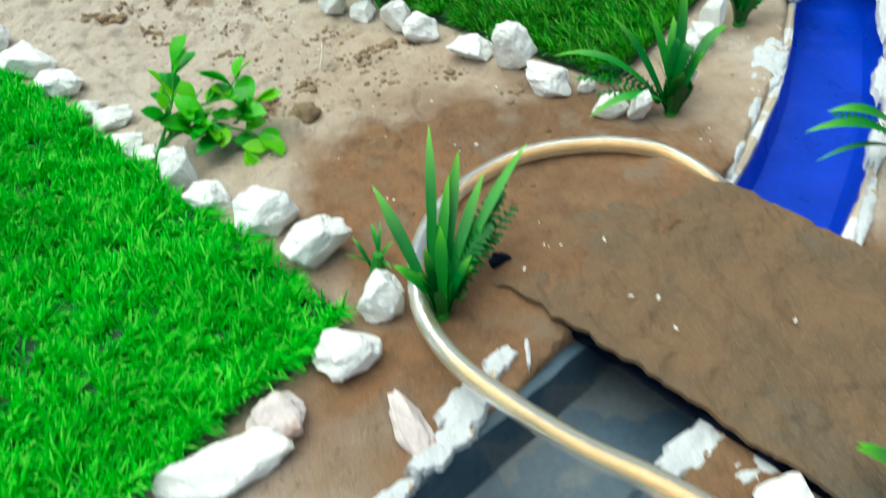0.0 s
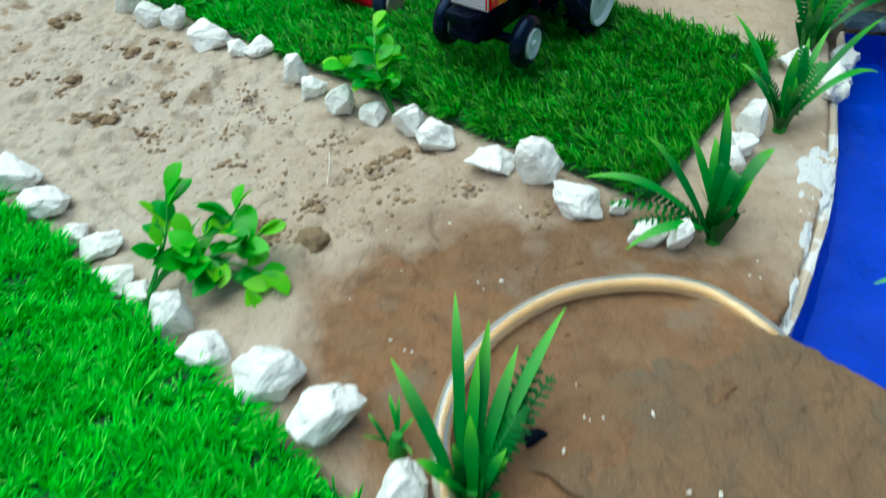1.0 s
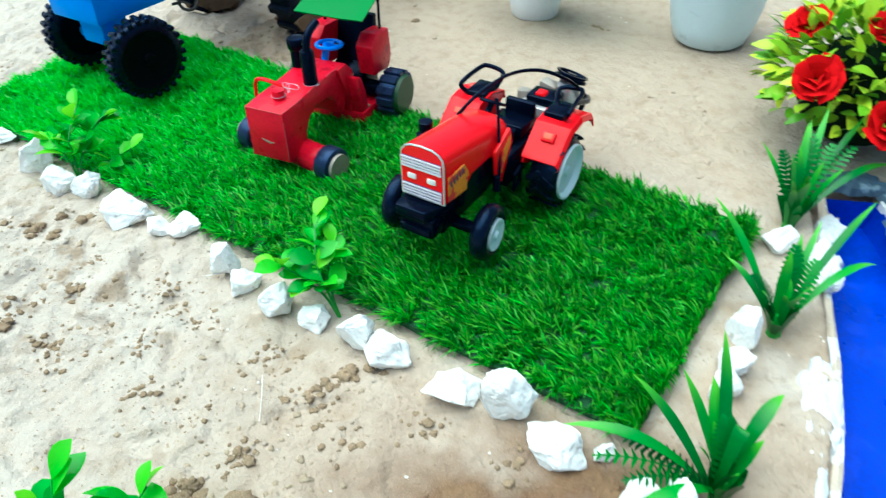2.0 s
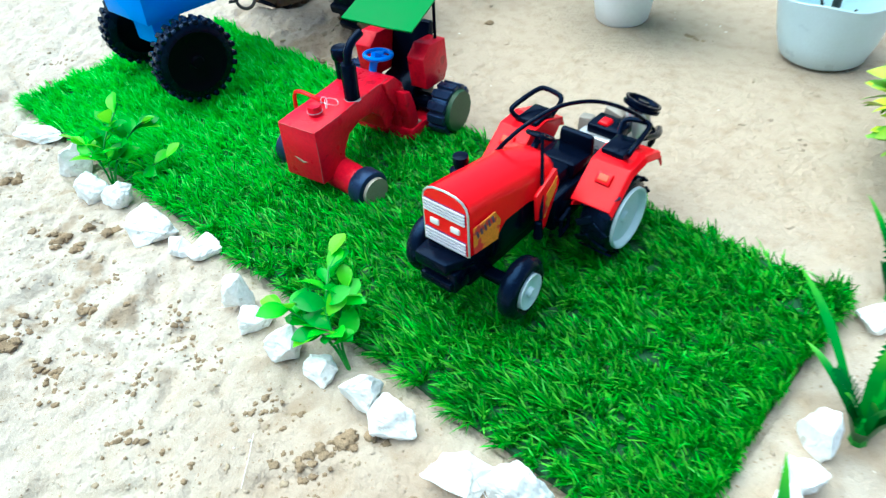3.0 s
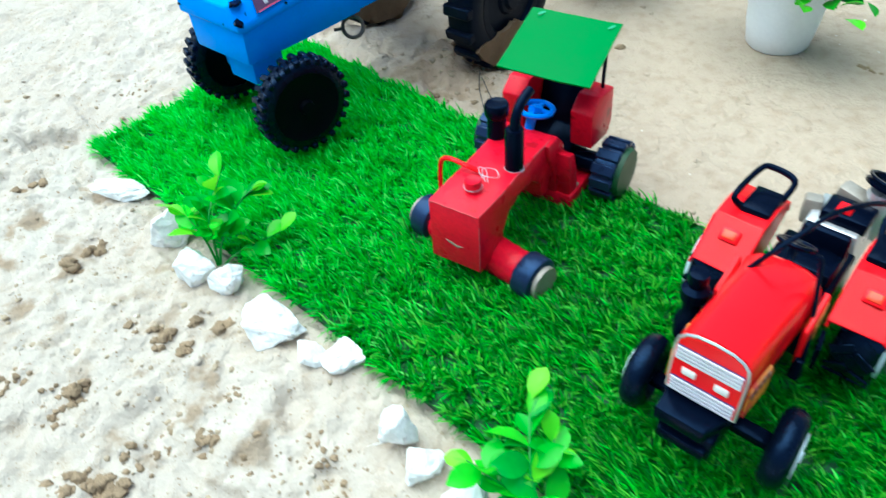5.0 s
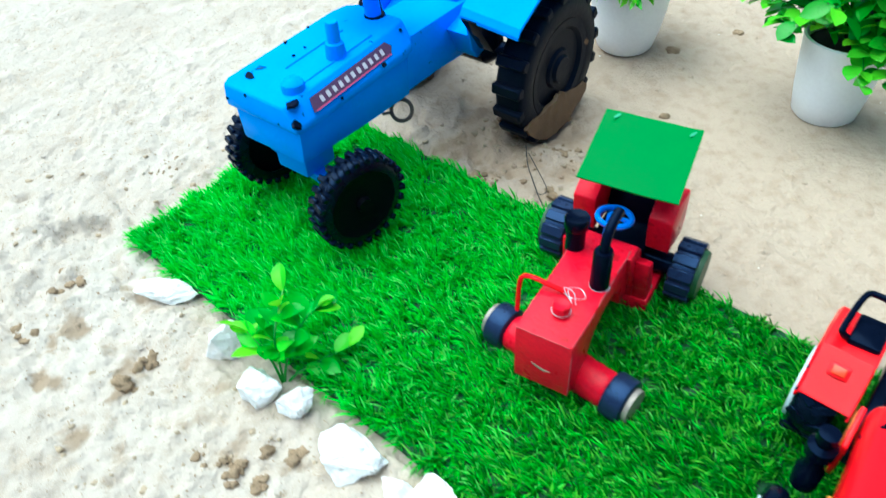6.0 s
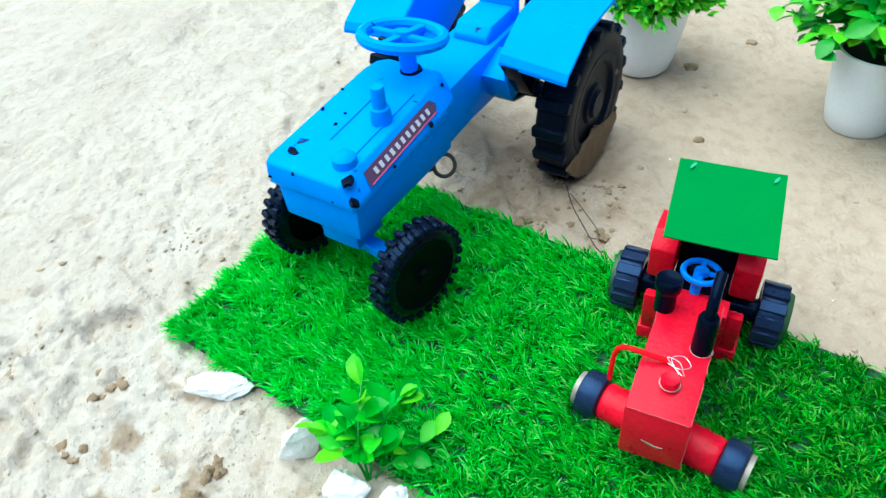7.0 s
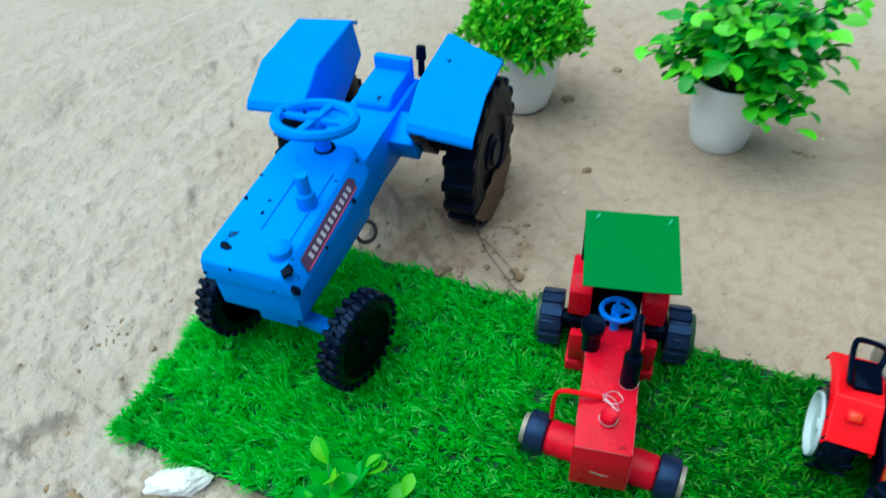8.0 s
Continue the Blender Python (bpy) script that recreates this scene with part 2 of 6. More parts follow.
DARK_DECAL = material("dark_decal", (0.10, 0.045, 0.11), 0.4, vary=0.2, bump=0.0)
PALE_BAR = material("pale_bar", (0.62, 0.60, 0.66), 0.5, vary=0.05, bump=0.0)
PINK_BAR = material("pink_bar", (0.65, 0.10, 0.22), 0.5, vary=0.05, bump=0.0)
GREEN_DISC = material("green_card_disc", (0.02, 0.075, 0.025), 0.5, vary=0.2, bump=0.1)
STEEL = material("bare_steel", (0.32, 0.28, 0.235), 0.45, metal=0.25, vary=0.2, scale=90, bump=0.1)
BLUE_PLASTIC = material("bright_blue_plastic", (0.006, 0.19, 0.86), 0.35, vary=0.08, bump=0.03)
WHITE_POT = material("white_glazed_pot", (0.87, 0.90, 0.93), 0.32, vary=0.05, scale=20, fine=300, bump=0.03)
THIN_POT = material("thin_white_plastic", (0.66, 0.82, 0.90), 0.3, vary=0.08, scale=30, bump=0.1)
# near-black green that stands in for shade between the rose leaves
GAP_SHADE = material("leaf_gap_shade", (0.006, 0.016, 0.006), 0.9, vary=0.5, scale=120, bump=0.8, specular=0.05)
SOIL = material("dark_soil", (0.03, 0.025, 0.02), 0.9, vary=0.4, bump=0.6)
LEAF_BUSH = leafy("broad_plastic_leaf", (0.014, 0.28, 0.010), (0.10, 0.60, 0.014), 0.25)
LEAF_BLADE = leafy("strap_plastic_leaf", (0.002, 0.11, 0.016), (0.03, 0.30, 0.02))
n, l = LEAF_BLADE.node_tree.nodes, LEAF_BLADE.node_tree.links
grade, blend = n.new("ShaderNodeAttribute"), n.new("ShaderNodeMix")
grade.attribute_name, blend.data_type = "paler", "RGBA"
blend.inputs["B"].default_value = (0.14, 0.52, 0.02, 1)
into = n["Principled BSDF"].inputs["Base Color"]
l.new(into.links[0].from_socket, blend.inputs["A"])
l.new(grade.outputs["Fac"], blend.inputs["Factor"])
l.new(blend.outputs["Result"], into)
LEAF_TIP = leafy("fresh_plastic_leaf", (0.06, 0.50, 0.006), (0.26, 0.78, 0.012), 0.3)
LEAF_MIXED = leafy("mixed_plastic_leaf", (0.006, 0.22, 0.012), (0.18, 0.70, 0.012), 0.3, False)
LEAF_YELLOW_MIXED = leafy("mixed_yellow_green_leaf", (0.10, 0.34, 0.008), (0.56, 0.72, 0.03), 0.35, False)
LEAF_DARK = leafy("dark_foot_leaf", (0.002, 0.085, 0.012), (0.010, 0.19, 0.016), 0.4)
LEAF_DEEP = leafy("deep_green_plastic_leaf", (0.008, 0.20, 0.014), (0.05, 0.42, 0.024), 0.3)
LEAF_FINE = leafy("fine_plastic_leaf", (0.02, 0.36, 0.008), (0.30, 0.80, 0.02), single=False)
LEAF_YELLOW = leafy("yellow_green_leaf", (0.10, 0.34, 0.008), (0.56, 0.72, 0.03))
let_through(LEAF_BUSH, 0.22, (0.10, 0.70, 0.02))
let_through(LEAF_TIP, 0.30, (0.30, 0.85, 0.02))
STEM = material("green_stem", (0.03, 0.26, 0.02), 0.45, vary=0.15, bump=0.05)
DARK_STEM = material("dark_plastic_stem", (0.012, 0.02, 0.016), 0.4, vary=0.2, bump=0.05)
ROSE = material("red_cloth_petal", (0.62, 0.001, 0.004), 0.7, specular=0.06, vary=0.15, scale=80, bump=0.1, island=((0.78, 0.001, 0.006), (0.45, 0.0005, 0.004)))
WIRE = material("thin_wire", (0.05, 0.04, 0.035), 0.5, bump=0)


for dark in (BLACK, RUBBER, TAPE, DUSTY):
    dark.node_tree.nodes["Principled BSDF"].inputs["Specular Tint"].default_value = (0.22, 0.45, 1.0, 1)


# ---- building helpers ----
def mesh_object(name, bm, mat, smooth=False):
    me = bpy.data.meshes.new(name)
    bm.normal_update()
    bm.to_mesh(me)
    bm.free()
    me.materials.append(mat)
    if smooth:
        me.polygons.foreach_set("use_smooth", [True] * len(me.polygons))
        me.set_sharp_from_angle(angle=radians(38))
    return new(name, me)


def part(name, bm, mat, parent, label="", smooth=True):
    ob = mesh_object(name, bm, mat, smooth)
    ob.parent = parent
    return tagged(ob, label)


def thing(name, label, category, m, group="", kind=""):
    ob = new(name)
    ob.empty_display_size = 0.02
    ob.matrix_world = m
    return tagged(ob, label, category, group, kind)


def moved(bm, m):
    bmesh.ops.transform(bm, matrix=m, verts=bm.verts)
    return bm


def joined(*many):
    out = bmesh.new()
    for bm in many:
        me = bpy.data.meshes.new("tmp")
        bm.to_mesh(me)
        bm.free()
        out.from_mesh(me)
        bpy.data.meshes.remove(me)
    return out


def box(x0, x1, y0, y1, z0, z1, bevel=0.001, seg=2):
    bm = bmesh.new()
    bmesh.ops.create_cube(bm, size=1, matrix=Matrix.LocRotScale(((x0 + x1) / 2, (y0 + y1) / 2, (z0 + z1) / 2), None, (abs(x1 - x0), abs(y1 - y0), abs(z1 - z0))))
    if bevel:
        bmesh.ops.bevel(bm, geom=bm.edges, offset=bevel, segments=seg, affect="EDGES", profile=0.5)
    return bm


def prism(outline, lo, hi, axis="y", bevel=0.001):
    """An outline of points in the plane across axis, drawn out from lo to hi."""
    bm = bmesh.new()

    def at(p, h):
        return {"x": (h, p[0], p[1]), "y": (p[0], h, p[1]), "z": (p[0], p[1], h)}[axis]

    a = [bm.verts.new(at(p, lo)) for p in outline]
    b = [bm.verts.new(at(p, hi)) for p in outline]
    bm.faces.new(a)
    bm.faces.new(b[::-1])
    k = len(a)
    for i in range(k):
        bm.faces.new((a[i], b[i], b[(i + 1) % k], a[(i + 1) % k]))
    bmesh.ops.recalc_face_normals(bm, faces=bm.faces)
    if bevel:
        bmesh.ops.bevel(bm, geom=bm.edges, offset=bevel, segments=2, affect="EDGES", profile=0.5)
    return bm


def lathe(profile, seg=32, axis="z"):
    """A profile of (radius, height) turned round the axis; radii of 0 close it."""
    bm = bmesh.new()
    rings = []
    for r, h in profile:
        rings.append([bm.verts.new((0, 0, h))] if r <= 0 else
                     [bm.verts.new((r * math.cos(2 * math.pi * i / seg), r * math.sin(2 * math.pi * i / seg), h)) for i in range(seg)])
    for a, b in zip(rings, rings[1:]):
        for i in range(seg):
            j = (i + 1) % seg
            if len(a) == 1 and len(b) > 1:
                bm.faces.new((a[0], b[i], b[j]))
            elif len(b) == 1 and len(a) > 1:
                bm.faces.new((a[i], b[0], a[j]))
            elif len(a) > 1:
                bm.faces.new((a[i], b[i], b[j], a[j]))
    bmesh.ops.recalc_face_normals(bm, faces=bm.faces)
    if axis == "y":
        moved(bm, pose(0, 0, 0, 90))
    elif axis == "x":
        moved(bm, pose(0, 0, 0, 0, 90))
    return bm


def smooth_path(points, steps=6):
    """Catmull-Rom through the points."""
    pts = [Vector(p) for p in points]
    pts = [2 * pts[0] - pts[1]] + pts + [2 * pts[-1] - pts[-2]]
    out = []
    for i in range(1, len(pts) - 2):
        a, b, c, d = pts[i - 1:i + 3]
        for k in range(steps):
            u = k / steps
            out.append(0.5 * (2 * b + (c - a) * u + (2 * a - 5 * b + 4 * c - d) * u * u + (3 * b - a - 3 * c + d) * u ** 3))
    return out + [pts[-2]]


def tube(points, r, seg=8, steps=6, closed=False, taper=1.0):
    path = smooth_path(points, steps) if steps > 1 else [Vector(p) for p in points]
    bm = bmesh.new()
    rings, up = [], Vector((0.31, 0.17, 0.93))
    for i, p in enumerate(path):
        d = (path[min(i + 1, len(path) - 1)] - path[max(i - 1, 0)]).normalized()
        u = (up - d * up.dot(d)).normalized()
        up = u
        w = d.cross(u)
        rr = r * (1 + (taper - 1) * i / max(1, len(path) - 1))
        rings.append([bm.verts.new(p + rr * (math.cos(2 * math.pi * k / seg) * u + math.sin(2 * math.pi * k / seg) * w)) for k in range(seg)])
    for a, b in zip(rings, rings[1:]):
        for k in range(seg):
            bm.faces.new((a[k], b[k], b[(k + 1) % seg], a[(k + 1) % seg]))
    bm.faces.new(rings[0][::-1])
    bm.faces.new(rings[-1])
    return bm


def ring(R, r, seg=32, sides=8):
    bm = bmesh.new()
    rows = [[bm.verts.new(((R + r * math.cos(b)) * math.cos(a), (R + r * math.cos(b)) * math.sin(a), r * math.sin(b)))
             for b in [2 * math.pi * j / sides for j in range(sides)]] for a in [2 * math.pi * i / seg for i in range(seg)]]
    for i in range(seg):
        for j in range(sides):
            a, b = rows[i], rows[(i + 1) % seg]
            bm.faces.new((a[j], b[j], b[(j + 1) % sides], a[(j + 1) % sides]))
    bmesh.ops.recalc_face_normals(bm, faces=bm.faces)
    return bm


def lattice(x, y, seed):
    """Value noise, 0 to 1, over arrays."""
    xi, yi = np.floor(x).astype(np.int64), np.floor(y).astype(np.int64)
    fx, fy = x - xi, y - yi
    fx, fy = fx * fx * (3 - 2 * fx), fy * fy * (3 - 2 * fy)

    def h(a, b):
        v = (a * 374761393 + b * 668265263 + seed * 1442695041) & 0xFFFFFFFF
        v = ((v ^ (v >> 13)) * 1274126177) & 0xFFFFFFFF
        return ((v ^ (v >> 16)) & 0xFFFF) / 65535.0

    return (h(xi, yi) * (1 - fx) + h(xi + 1, yi) * fx) * (1 - fy) + (h(xi, yi + 1) * (1 - fx) + h(xi + 1, yi + 1) * fx) * fy


def array_mesh(name, verts, faces, mat, smooth=True):
    me = bpy.data.meshes.new(name)
    me.from_pydata(verts, [], faces)
    me.materials.append(mat)
    if smooth:
        me.polygons.foreach_set("use_smooth", [True] * len(me.polygons))
    return new(name, me)


# ---- the ground, with the channel cut into it ----
CHANNEL = [(-0.15, -0.12), (0.0, -0.02), (0.1, 0.05), (0.2, 0.115), (0.3, 0.18), (0.366, 0.225), (0.42, 0.268), (0.47, 0.31), (0.52, 0.359),
           (0.566, 0.417), (0.609, 0.480), (0.654, 0.562), (0.690, 0.634), (0.708, 0.684)]
HALF = 0.034
line = np.array([tuple(p)[:2] for p in smooth_path([(x, y, 0) for x, y in CHANNEL], 5)])
MAT_A = (Vector((-0.040, 0.976)), Vector((0.452, 0.499)), 0.226)
MAT_B = (Vector((-0.224, 0.832)), Vector((0.256, 0.308)), -0.30)


def channel_distance(x, y):
    d = np.full(x.shape, 9.0)
    for (ax, ay), (bx, by) in zip(line, line[1:]):
        ux, uy = bx - ax, by - ay
        k = np.clip(((x - ax) * ux + (y - ay) * uy) / (ux * ux + uy * uy), 0, 1)
        d = np.minimum(d, np.hypot(x - ax - k * ux, y - ay - k * uy))
    return d


def inside_mat(x, y, mat, grow=0.0):
    a, b, width = mat
    u = (b - a).normalized()
    v = Vector((-u.y, u.x)) * (1 if width > 0 else -1)
    s, t = (x - a.x) * u.x + (y - a.y) * u.y, (x - a.x) * v.x + (y - a.y) * v.y
    return (s > -grow) & (s < (b - a).length + grow) & (t > -grow) & (t < abs(width) + grow)


def step(v, lo, hi):
    k = np.clip((v - lo) / (hi - lo), 0, 1)
    return k * k * (3 - 2 * k)


def ground_height(x, y):
    near = 1 - step(np.hypot(x - 0.3, y - 0.6), 0.95, 1.6)
    z = 0.007 * (lattice(x * 9, y * 9, 1) - 0.5) + 0.0034 * (lattice(x * 27, y * 27, 2) - 0.5)
    rough = 0.35 + 1.0 * step(0.35 - x + 0.35 * (y - 0.7), -0.1, 0.35)
    calm = 1 - 0.62 * step(y + 0.5 * x, 1.12, 1.36)
    rough = rough * calm
    z += rough * (0.0026 * (lattice(x * 55 + y * 20, y * 60, 3) - 0.5) + 0.0032 * (lattice(x * 105, y * 105 - x * 30, 4) - 0.5) + 0.0028 * (lattice(x * 190 + y * 40, y * 190, 16) - 0.5))
    rough = rough * (0.45 + 0.75 * step(lattice(x * 6 + 1, y * 6, 18), 0.3, 0.7))
    rough = rough * (1 - 0.55 * step(x - 0.25, 0.0, 0.15) * step(y, 0.70, 0.85))
    # long soft ridges where the sand was drawn together
    across, along = -0.51 * x + 0.86 * y, 0.86 * x + 0.51 * y
    warp = 0.9 * (lattice(x * 7, y * 7, 21) - 0.5) + 0.35 * (lattice(x * 23, y * 23, 22) - 0.5)
    wave = (across * 17 + warp) % 1.0
    crest = np.where(wave < 0.72, wave / 0.72, (1 - wave) / 0.28)
    z += 0.0120 * (1 - calm) * (crest - 0.5) * (0.25 + 0.9 * lattice(across * 20, along * 5, 23)) * (1 - step(x, 0.10, 0.30))
    lumps = lattice(x * 75 - y * 12, y * 75 + 5, 12)
    z += (0.06 + 0.75 * rough) * 0.0040 * step(lumps, 0.55, 0.95) * step(lattice(x * 13, y * 13, 13), 0.35, 0.65)
    dents = lattice(x * 38 + 7, y * 38, 5)
    z -= rough * 0.006 * step(dents, 0.72, 0.88)
    # long scuffs, as of fingers and toy wheels drawn through the sand
    drag = lattice((x * 0.8 + y * 0.6) * 60, (x * 0.6 - y * 0.8) * 9 + 3, 6)
    z -= rough * 0.0035 * step(drag, 0.66, 0.86)
    z = z * near
    # sand heaped against the end of the plank bridge
    u, v = (x - 0.357) * 0.848 + (y - 0.304) * 0.53, (x - 0.357) * -0.53 + (y - 0.304) * 0.848
    z += 0.008 * (1 - step(np.abs(u - 0.075), 0.05, 0.12)) * (1 - step(v, 0.0, 0.06)) * step(v, -0.05, -0.01)
    # the hollows that the large rear wheels have dug
    for cx, cy in ((0.305, 1.113), (0.183, 1.217)):
        d = np.hypot(x - cx, y - cy)
        z += -0.006 * (1 - step(d, 0.02, 0.045)) + 0.004 * np.exp(-((d - 0.055) / 0.015) ** 2)
    for mat in (MAT_A, MAT_B):
        z = np.where(inside_mat(x, y, mat, 0.004), np.minimum(z, 0.0) - 0.001, z)
    d = channel_distance(x, y) + 0.003 * (lattice(x * 60, y * 60, 9) - 0.5)
    return z - 0.045 * (1 - step(d, HALF + 0.0015, HALF + 0.0065))


def spaced(fine, lo, hi, step_fine, outer):
    mid = list(np.arange(fine[0], fine[1], step_fine))
    left = list(np.arange(lo, fine[0], 0.0042))
    right = list(np.arange(fine[1], hi, 0.0042))
    far = [0.02 * 1.32 ** i for i in range(outer)]
    return np.array([lo - f for f in far[::-1]] + left + mid + right + [hi + f for f in far])


xs, ys = spaced((-0.16, 0.74), -0.55, 1.05, 0.0024, 28), spaced((0.12, 1.02), -0.10, 1.65, 0.0024, 28)
gx, gy = np.meshgrid(xs, ys)
gz = ground_height(gx, gy)
verts = np.stack([gx.ravel(), gy.ravel(), gz.ravel()], 1)
nx, ny = len(xs), len(ys)
ii = (np.arange(ny - 1)[:, None] * nx + np.arange(nx - 1)[None, :]).ravel()
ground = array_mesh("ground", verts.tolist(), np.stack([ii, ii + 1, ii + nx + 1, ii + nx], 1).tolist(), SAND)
tagged(ground, "pale dry sand with damp brown patches and dents", "sand", kind="structure")


def ground_z(x, y):
    return float(ground_height(np.array([x]), np.array([y]))[0])


def channel_strip(name, first, last, profile, mat, label, ends=False):
    """A strip of the given cross-section (side, height) along part of the channel; it narrows at the head."""
    pts = [Vector((*p, 0)) for p in line[first:last]]
    bm = bmesh.new()
    rows = []
    for i, p in enumerate(pts):
        d = (pts[min(i + 1, len(pts) - 1)] - pts[max(i - 1, 0)]).normalized()
        side = Vector((d.y, -d.x, 0))
        near_head = min(1.0, (len(line) - 1 - (first + i)) / 9)
        k = 0.62 + 0.38 * near_head
        rows.append([bm.verts.new(p + side * (s * k + 0.0012 * noise.noise((i * 0.9, j * 0.8, 7))) + Vector((0, 0, z + 0.0011 * noise.noise((i * 0.7, j * 1.3, 3))))) for j, (s, z) in enumerate(profile)])
    for a, b in zip(rows, rows[1:]):
        for k in range(len(profile) - 1):
            bm.faces.new((a[k], a[k + 1], b[k + 1], b[k]))
    if ends:
        bm.faces.new(rows[0])
        bm.faces.new(rows[-1][::-1])
    bmesh.ops.recalc_face_normals(bm, faces=bm.faces)
    return tagged(mesh_object(name, bm, mat, True), label, "water channel", kind="structure")


TROUGH = [(-HALF + 0.0005, -0.0015), (-HALF + 0.004, -0.019), (-HALF + 0.009, -0.028), (0, -0.030), (HALF - 0.009, -0.028), (HALF - 0.004, -0.019), (HALF - 0.0005, -0.0015)]
channel_strip("water_channel", 33, len(line), TROUGH, BLUE_POOL, "little channel with bright blue painted floor", True)
channel_strip("water_channel_lower", 0, 34, [(-HALF - 0.0075, -0.0050), (-HALF + 0.0005, -0.0035)] + TROUGH[1:-1] + [(HALF - 0.0005, -0.0035), (HALF + 0.0075, -0.0050)], GREY_POOL, "little channel with dark grey lining", True)
for s in (-1, 1):
    edge = [(s * (HALF - 0.0016), -0.007), (s * (HALF - 0.0008), -0.0010), (s * (HALF + 0.002), 0.0002), (s * (HALF + 0.0045), -0.0008), (s * (HALF + 0.007), -0.006)]
    channel_strip("channel_rim", 33, len(line), edge, RIM_PLASTER, "thin crusted plaster rim of the channel")

# ---- the grass mats ----
def turf_blades(name, mat, count, seed, label, shade, lit_end=False):
    a, b, width = mat
    rng = np.random.default_rng(seed)
    u = (b - a).normalized()
    v = Vector((-u.y, u.x)) * (1 if width > 0 else -1)
    # fourteen blades to a tuft
    tufts = count // 14
    count = tufts * 14
    s, t = np.repeat(rng.random(tufts) * (b - a).length, 14) + rng.normal(0, 0.0013, count), np.repeat(rng.random(tufts) * abs(width), 14) + rng.normal(0, 0.0013, count)
    fringe = rng.random(count) < 0.06
    s = np.where(fringe & (rng.random(count) < 0.5), rng.choice([0.0, (b - a).length], count), s)
    x, y = a.x + s * u.x + t * v.x, a.y + s * u.y + t * v.y
    turn = np.repeat(rng.random(tufts) * 2 * np.pi, 14) + rng.normal(0, 0.9, count)
    tilt = np.radians(rng.uniform(24, 78, count))
    size = rng.uniform(0.0085, 0.0160, count)
    wide = rng.uniform(0.00042, 0.00078, count)
    dx, dy = np.cos(turn), np.sin(turn)
    # the pile is combed along the mat and leans a little towards the open sand, in uneven tufts
    comb = (-0.42 if lit_end else 0.12) - 0.9 * (lattice(x * 45, y * 45, seed) - 0.5)
    dx, dy = dx * 0.75 + comb * u.x - 0.25 * v.x, dy * 0.75 + comb * u.y - 0.25 * v.y
    size *= 0.75 + 0.5 * lattice(x * 60 + 3, y * 60, seed + 1)
    px, py = -np.sin(turn), np.cos(turn)
    verts = []
    for k, (along, w) in enumerate(((0.0, 1.0), (0.4, 1.0), (0.75, 0.75), (1.0, 0.0))):
        bend = tilt * (0.55 + 0.6 * along)
        cx, cy = x + dx * size * along * np.sin(bend), y + dy * size * along * np.sin(bend)
        cz = 0.0055 + size * along * np.cos(bend)
        for side in ((-1, 1) if w else (0,)):
            verts.append(np.stack([cx + side * px * wide * w, cy + side * py * wide * w, cz], 1))
    vs = np.stack(verts, 1).reshape(-1, 3)
    o = np.arange(count) * 7
    quads = np.concatenate([np.stack([o, o + 1, o + 3, o + 2], 1), np.stack([o + 2, o + 3, o + 5, o + 4], 1)])
    tips = np.stack([o + 4, o + 5, o + 6], 1)
    ob = array_mesh(name, vs.tolist(), quads.tolist() + tips.tolist(), shade)
    if lit_end:
        ob.data.materials.append(LIT_TURF)
        # brighter blades thicken towards the mat's start, painting in how lit it looks
        pale = (rng.random(count) < 0.09 + 0.91 * (1 - step(s, 0.12, 0.46))).astype(np.int32)
        ob.data.polygons.foreach_set("material_index", np.concatenate([pale, pale, pale]))
    return tagged(ob, label, "artificial grass", kind="stuff")


def grass_mat(mat, count, seed, label, shade):
    a, b, width = mat
    u = (b - a).normalized()
    v = Vector((-u.y, u.x)) * (1 if width > 0 else -1)
    rim, k = [], 46
    corners = [a, b, b + v * abs(width), a + v * abs(width)]
    for i in range(4):
        p, q = corners[i], corners[(i + 1) % 4]
        for j in range(k):
            w = p.lerp(q, j / k)
            rim.append((w.x + 0.0016 * noise.noise((i * 9 + j * 0.7, 1, seed)), w.y + 0.0016 * noise.noise((i * 9 + j * 0.7, 5, seed))))
    ob = mesh_object("grass_mat_backing", prism(rim, 0.0015, 0.006, "z", 0), BACKING)
    tagged(ob, "dark woven backing of an artificial grass mat", "mat", kind="structure")
    turf_blades("artificial_grass", mat, count, seed, label, shade, shade is TURF)


grass_mat(MAT_A, 95000, 3, "bright green artificial grass blades on a mat edged with stones", TURF)
grass_mat(MAT_B, 131250, 4, "light yellowish green artificial grass blades on a mat", PALE_TURF)

# ---- the sand-covered plank bridge ----
bridge = thing("plank_bridge", "short plank bridge covered with damp brown sand", "bridge", pose(0.357, 0.304, 0))
bu, bv = Vector((0.640, -0.768)), Vector((0.865, 0.502))
bm = bmesh.new()
rows, m, k = [], 110, 80
for i in range(m + 1):
    row = []
    for j in range(k + 1):
        p = bu * (-0.045 + 0.222 * i / m) + bv * (-0.005 + 0.147 * j / k)
        jag = 0.0022 * noise.noise((i * 0.21, j * 0.21, 2)) + 0.0008 * noise.noise((i * 0.7, j * 0.7, 5))
        edge = min(j, k - j, m - i)
        z = 0.0125 + 0.0040 * noise.noise((p.x * 28, p.y * 28, 1)) + 0.0026 * noise.noise((p.x * 75, p.y * 75, 4)) + 0.0012 * noise.noise((p.x * 190, p.y * 190, 6))
        z -= 0.014 * max(0, 1 - i / 32) ** 1.5
        row.append(bm.verts.new((p.x + (jag if edge == 0 else 0), p.y + (jag if edge == 0 else 0), z)))
    rows.append(row)
for a, b in zip(rows, rows[1:]):
    for j in range(k):
        bm.faces.new((a[j], b[j], b[j + 1], a[j + 1]))
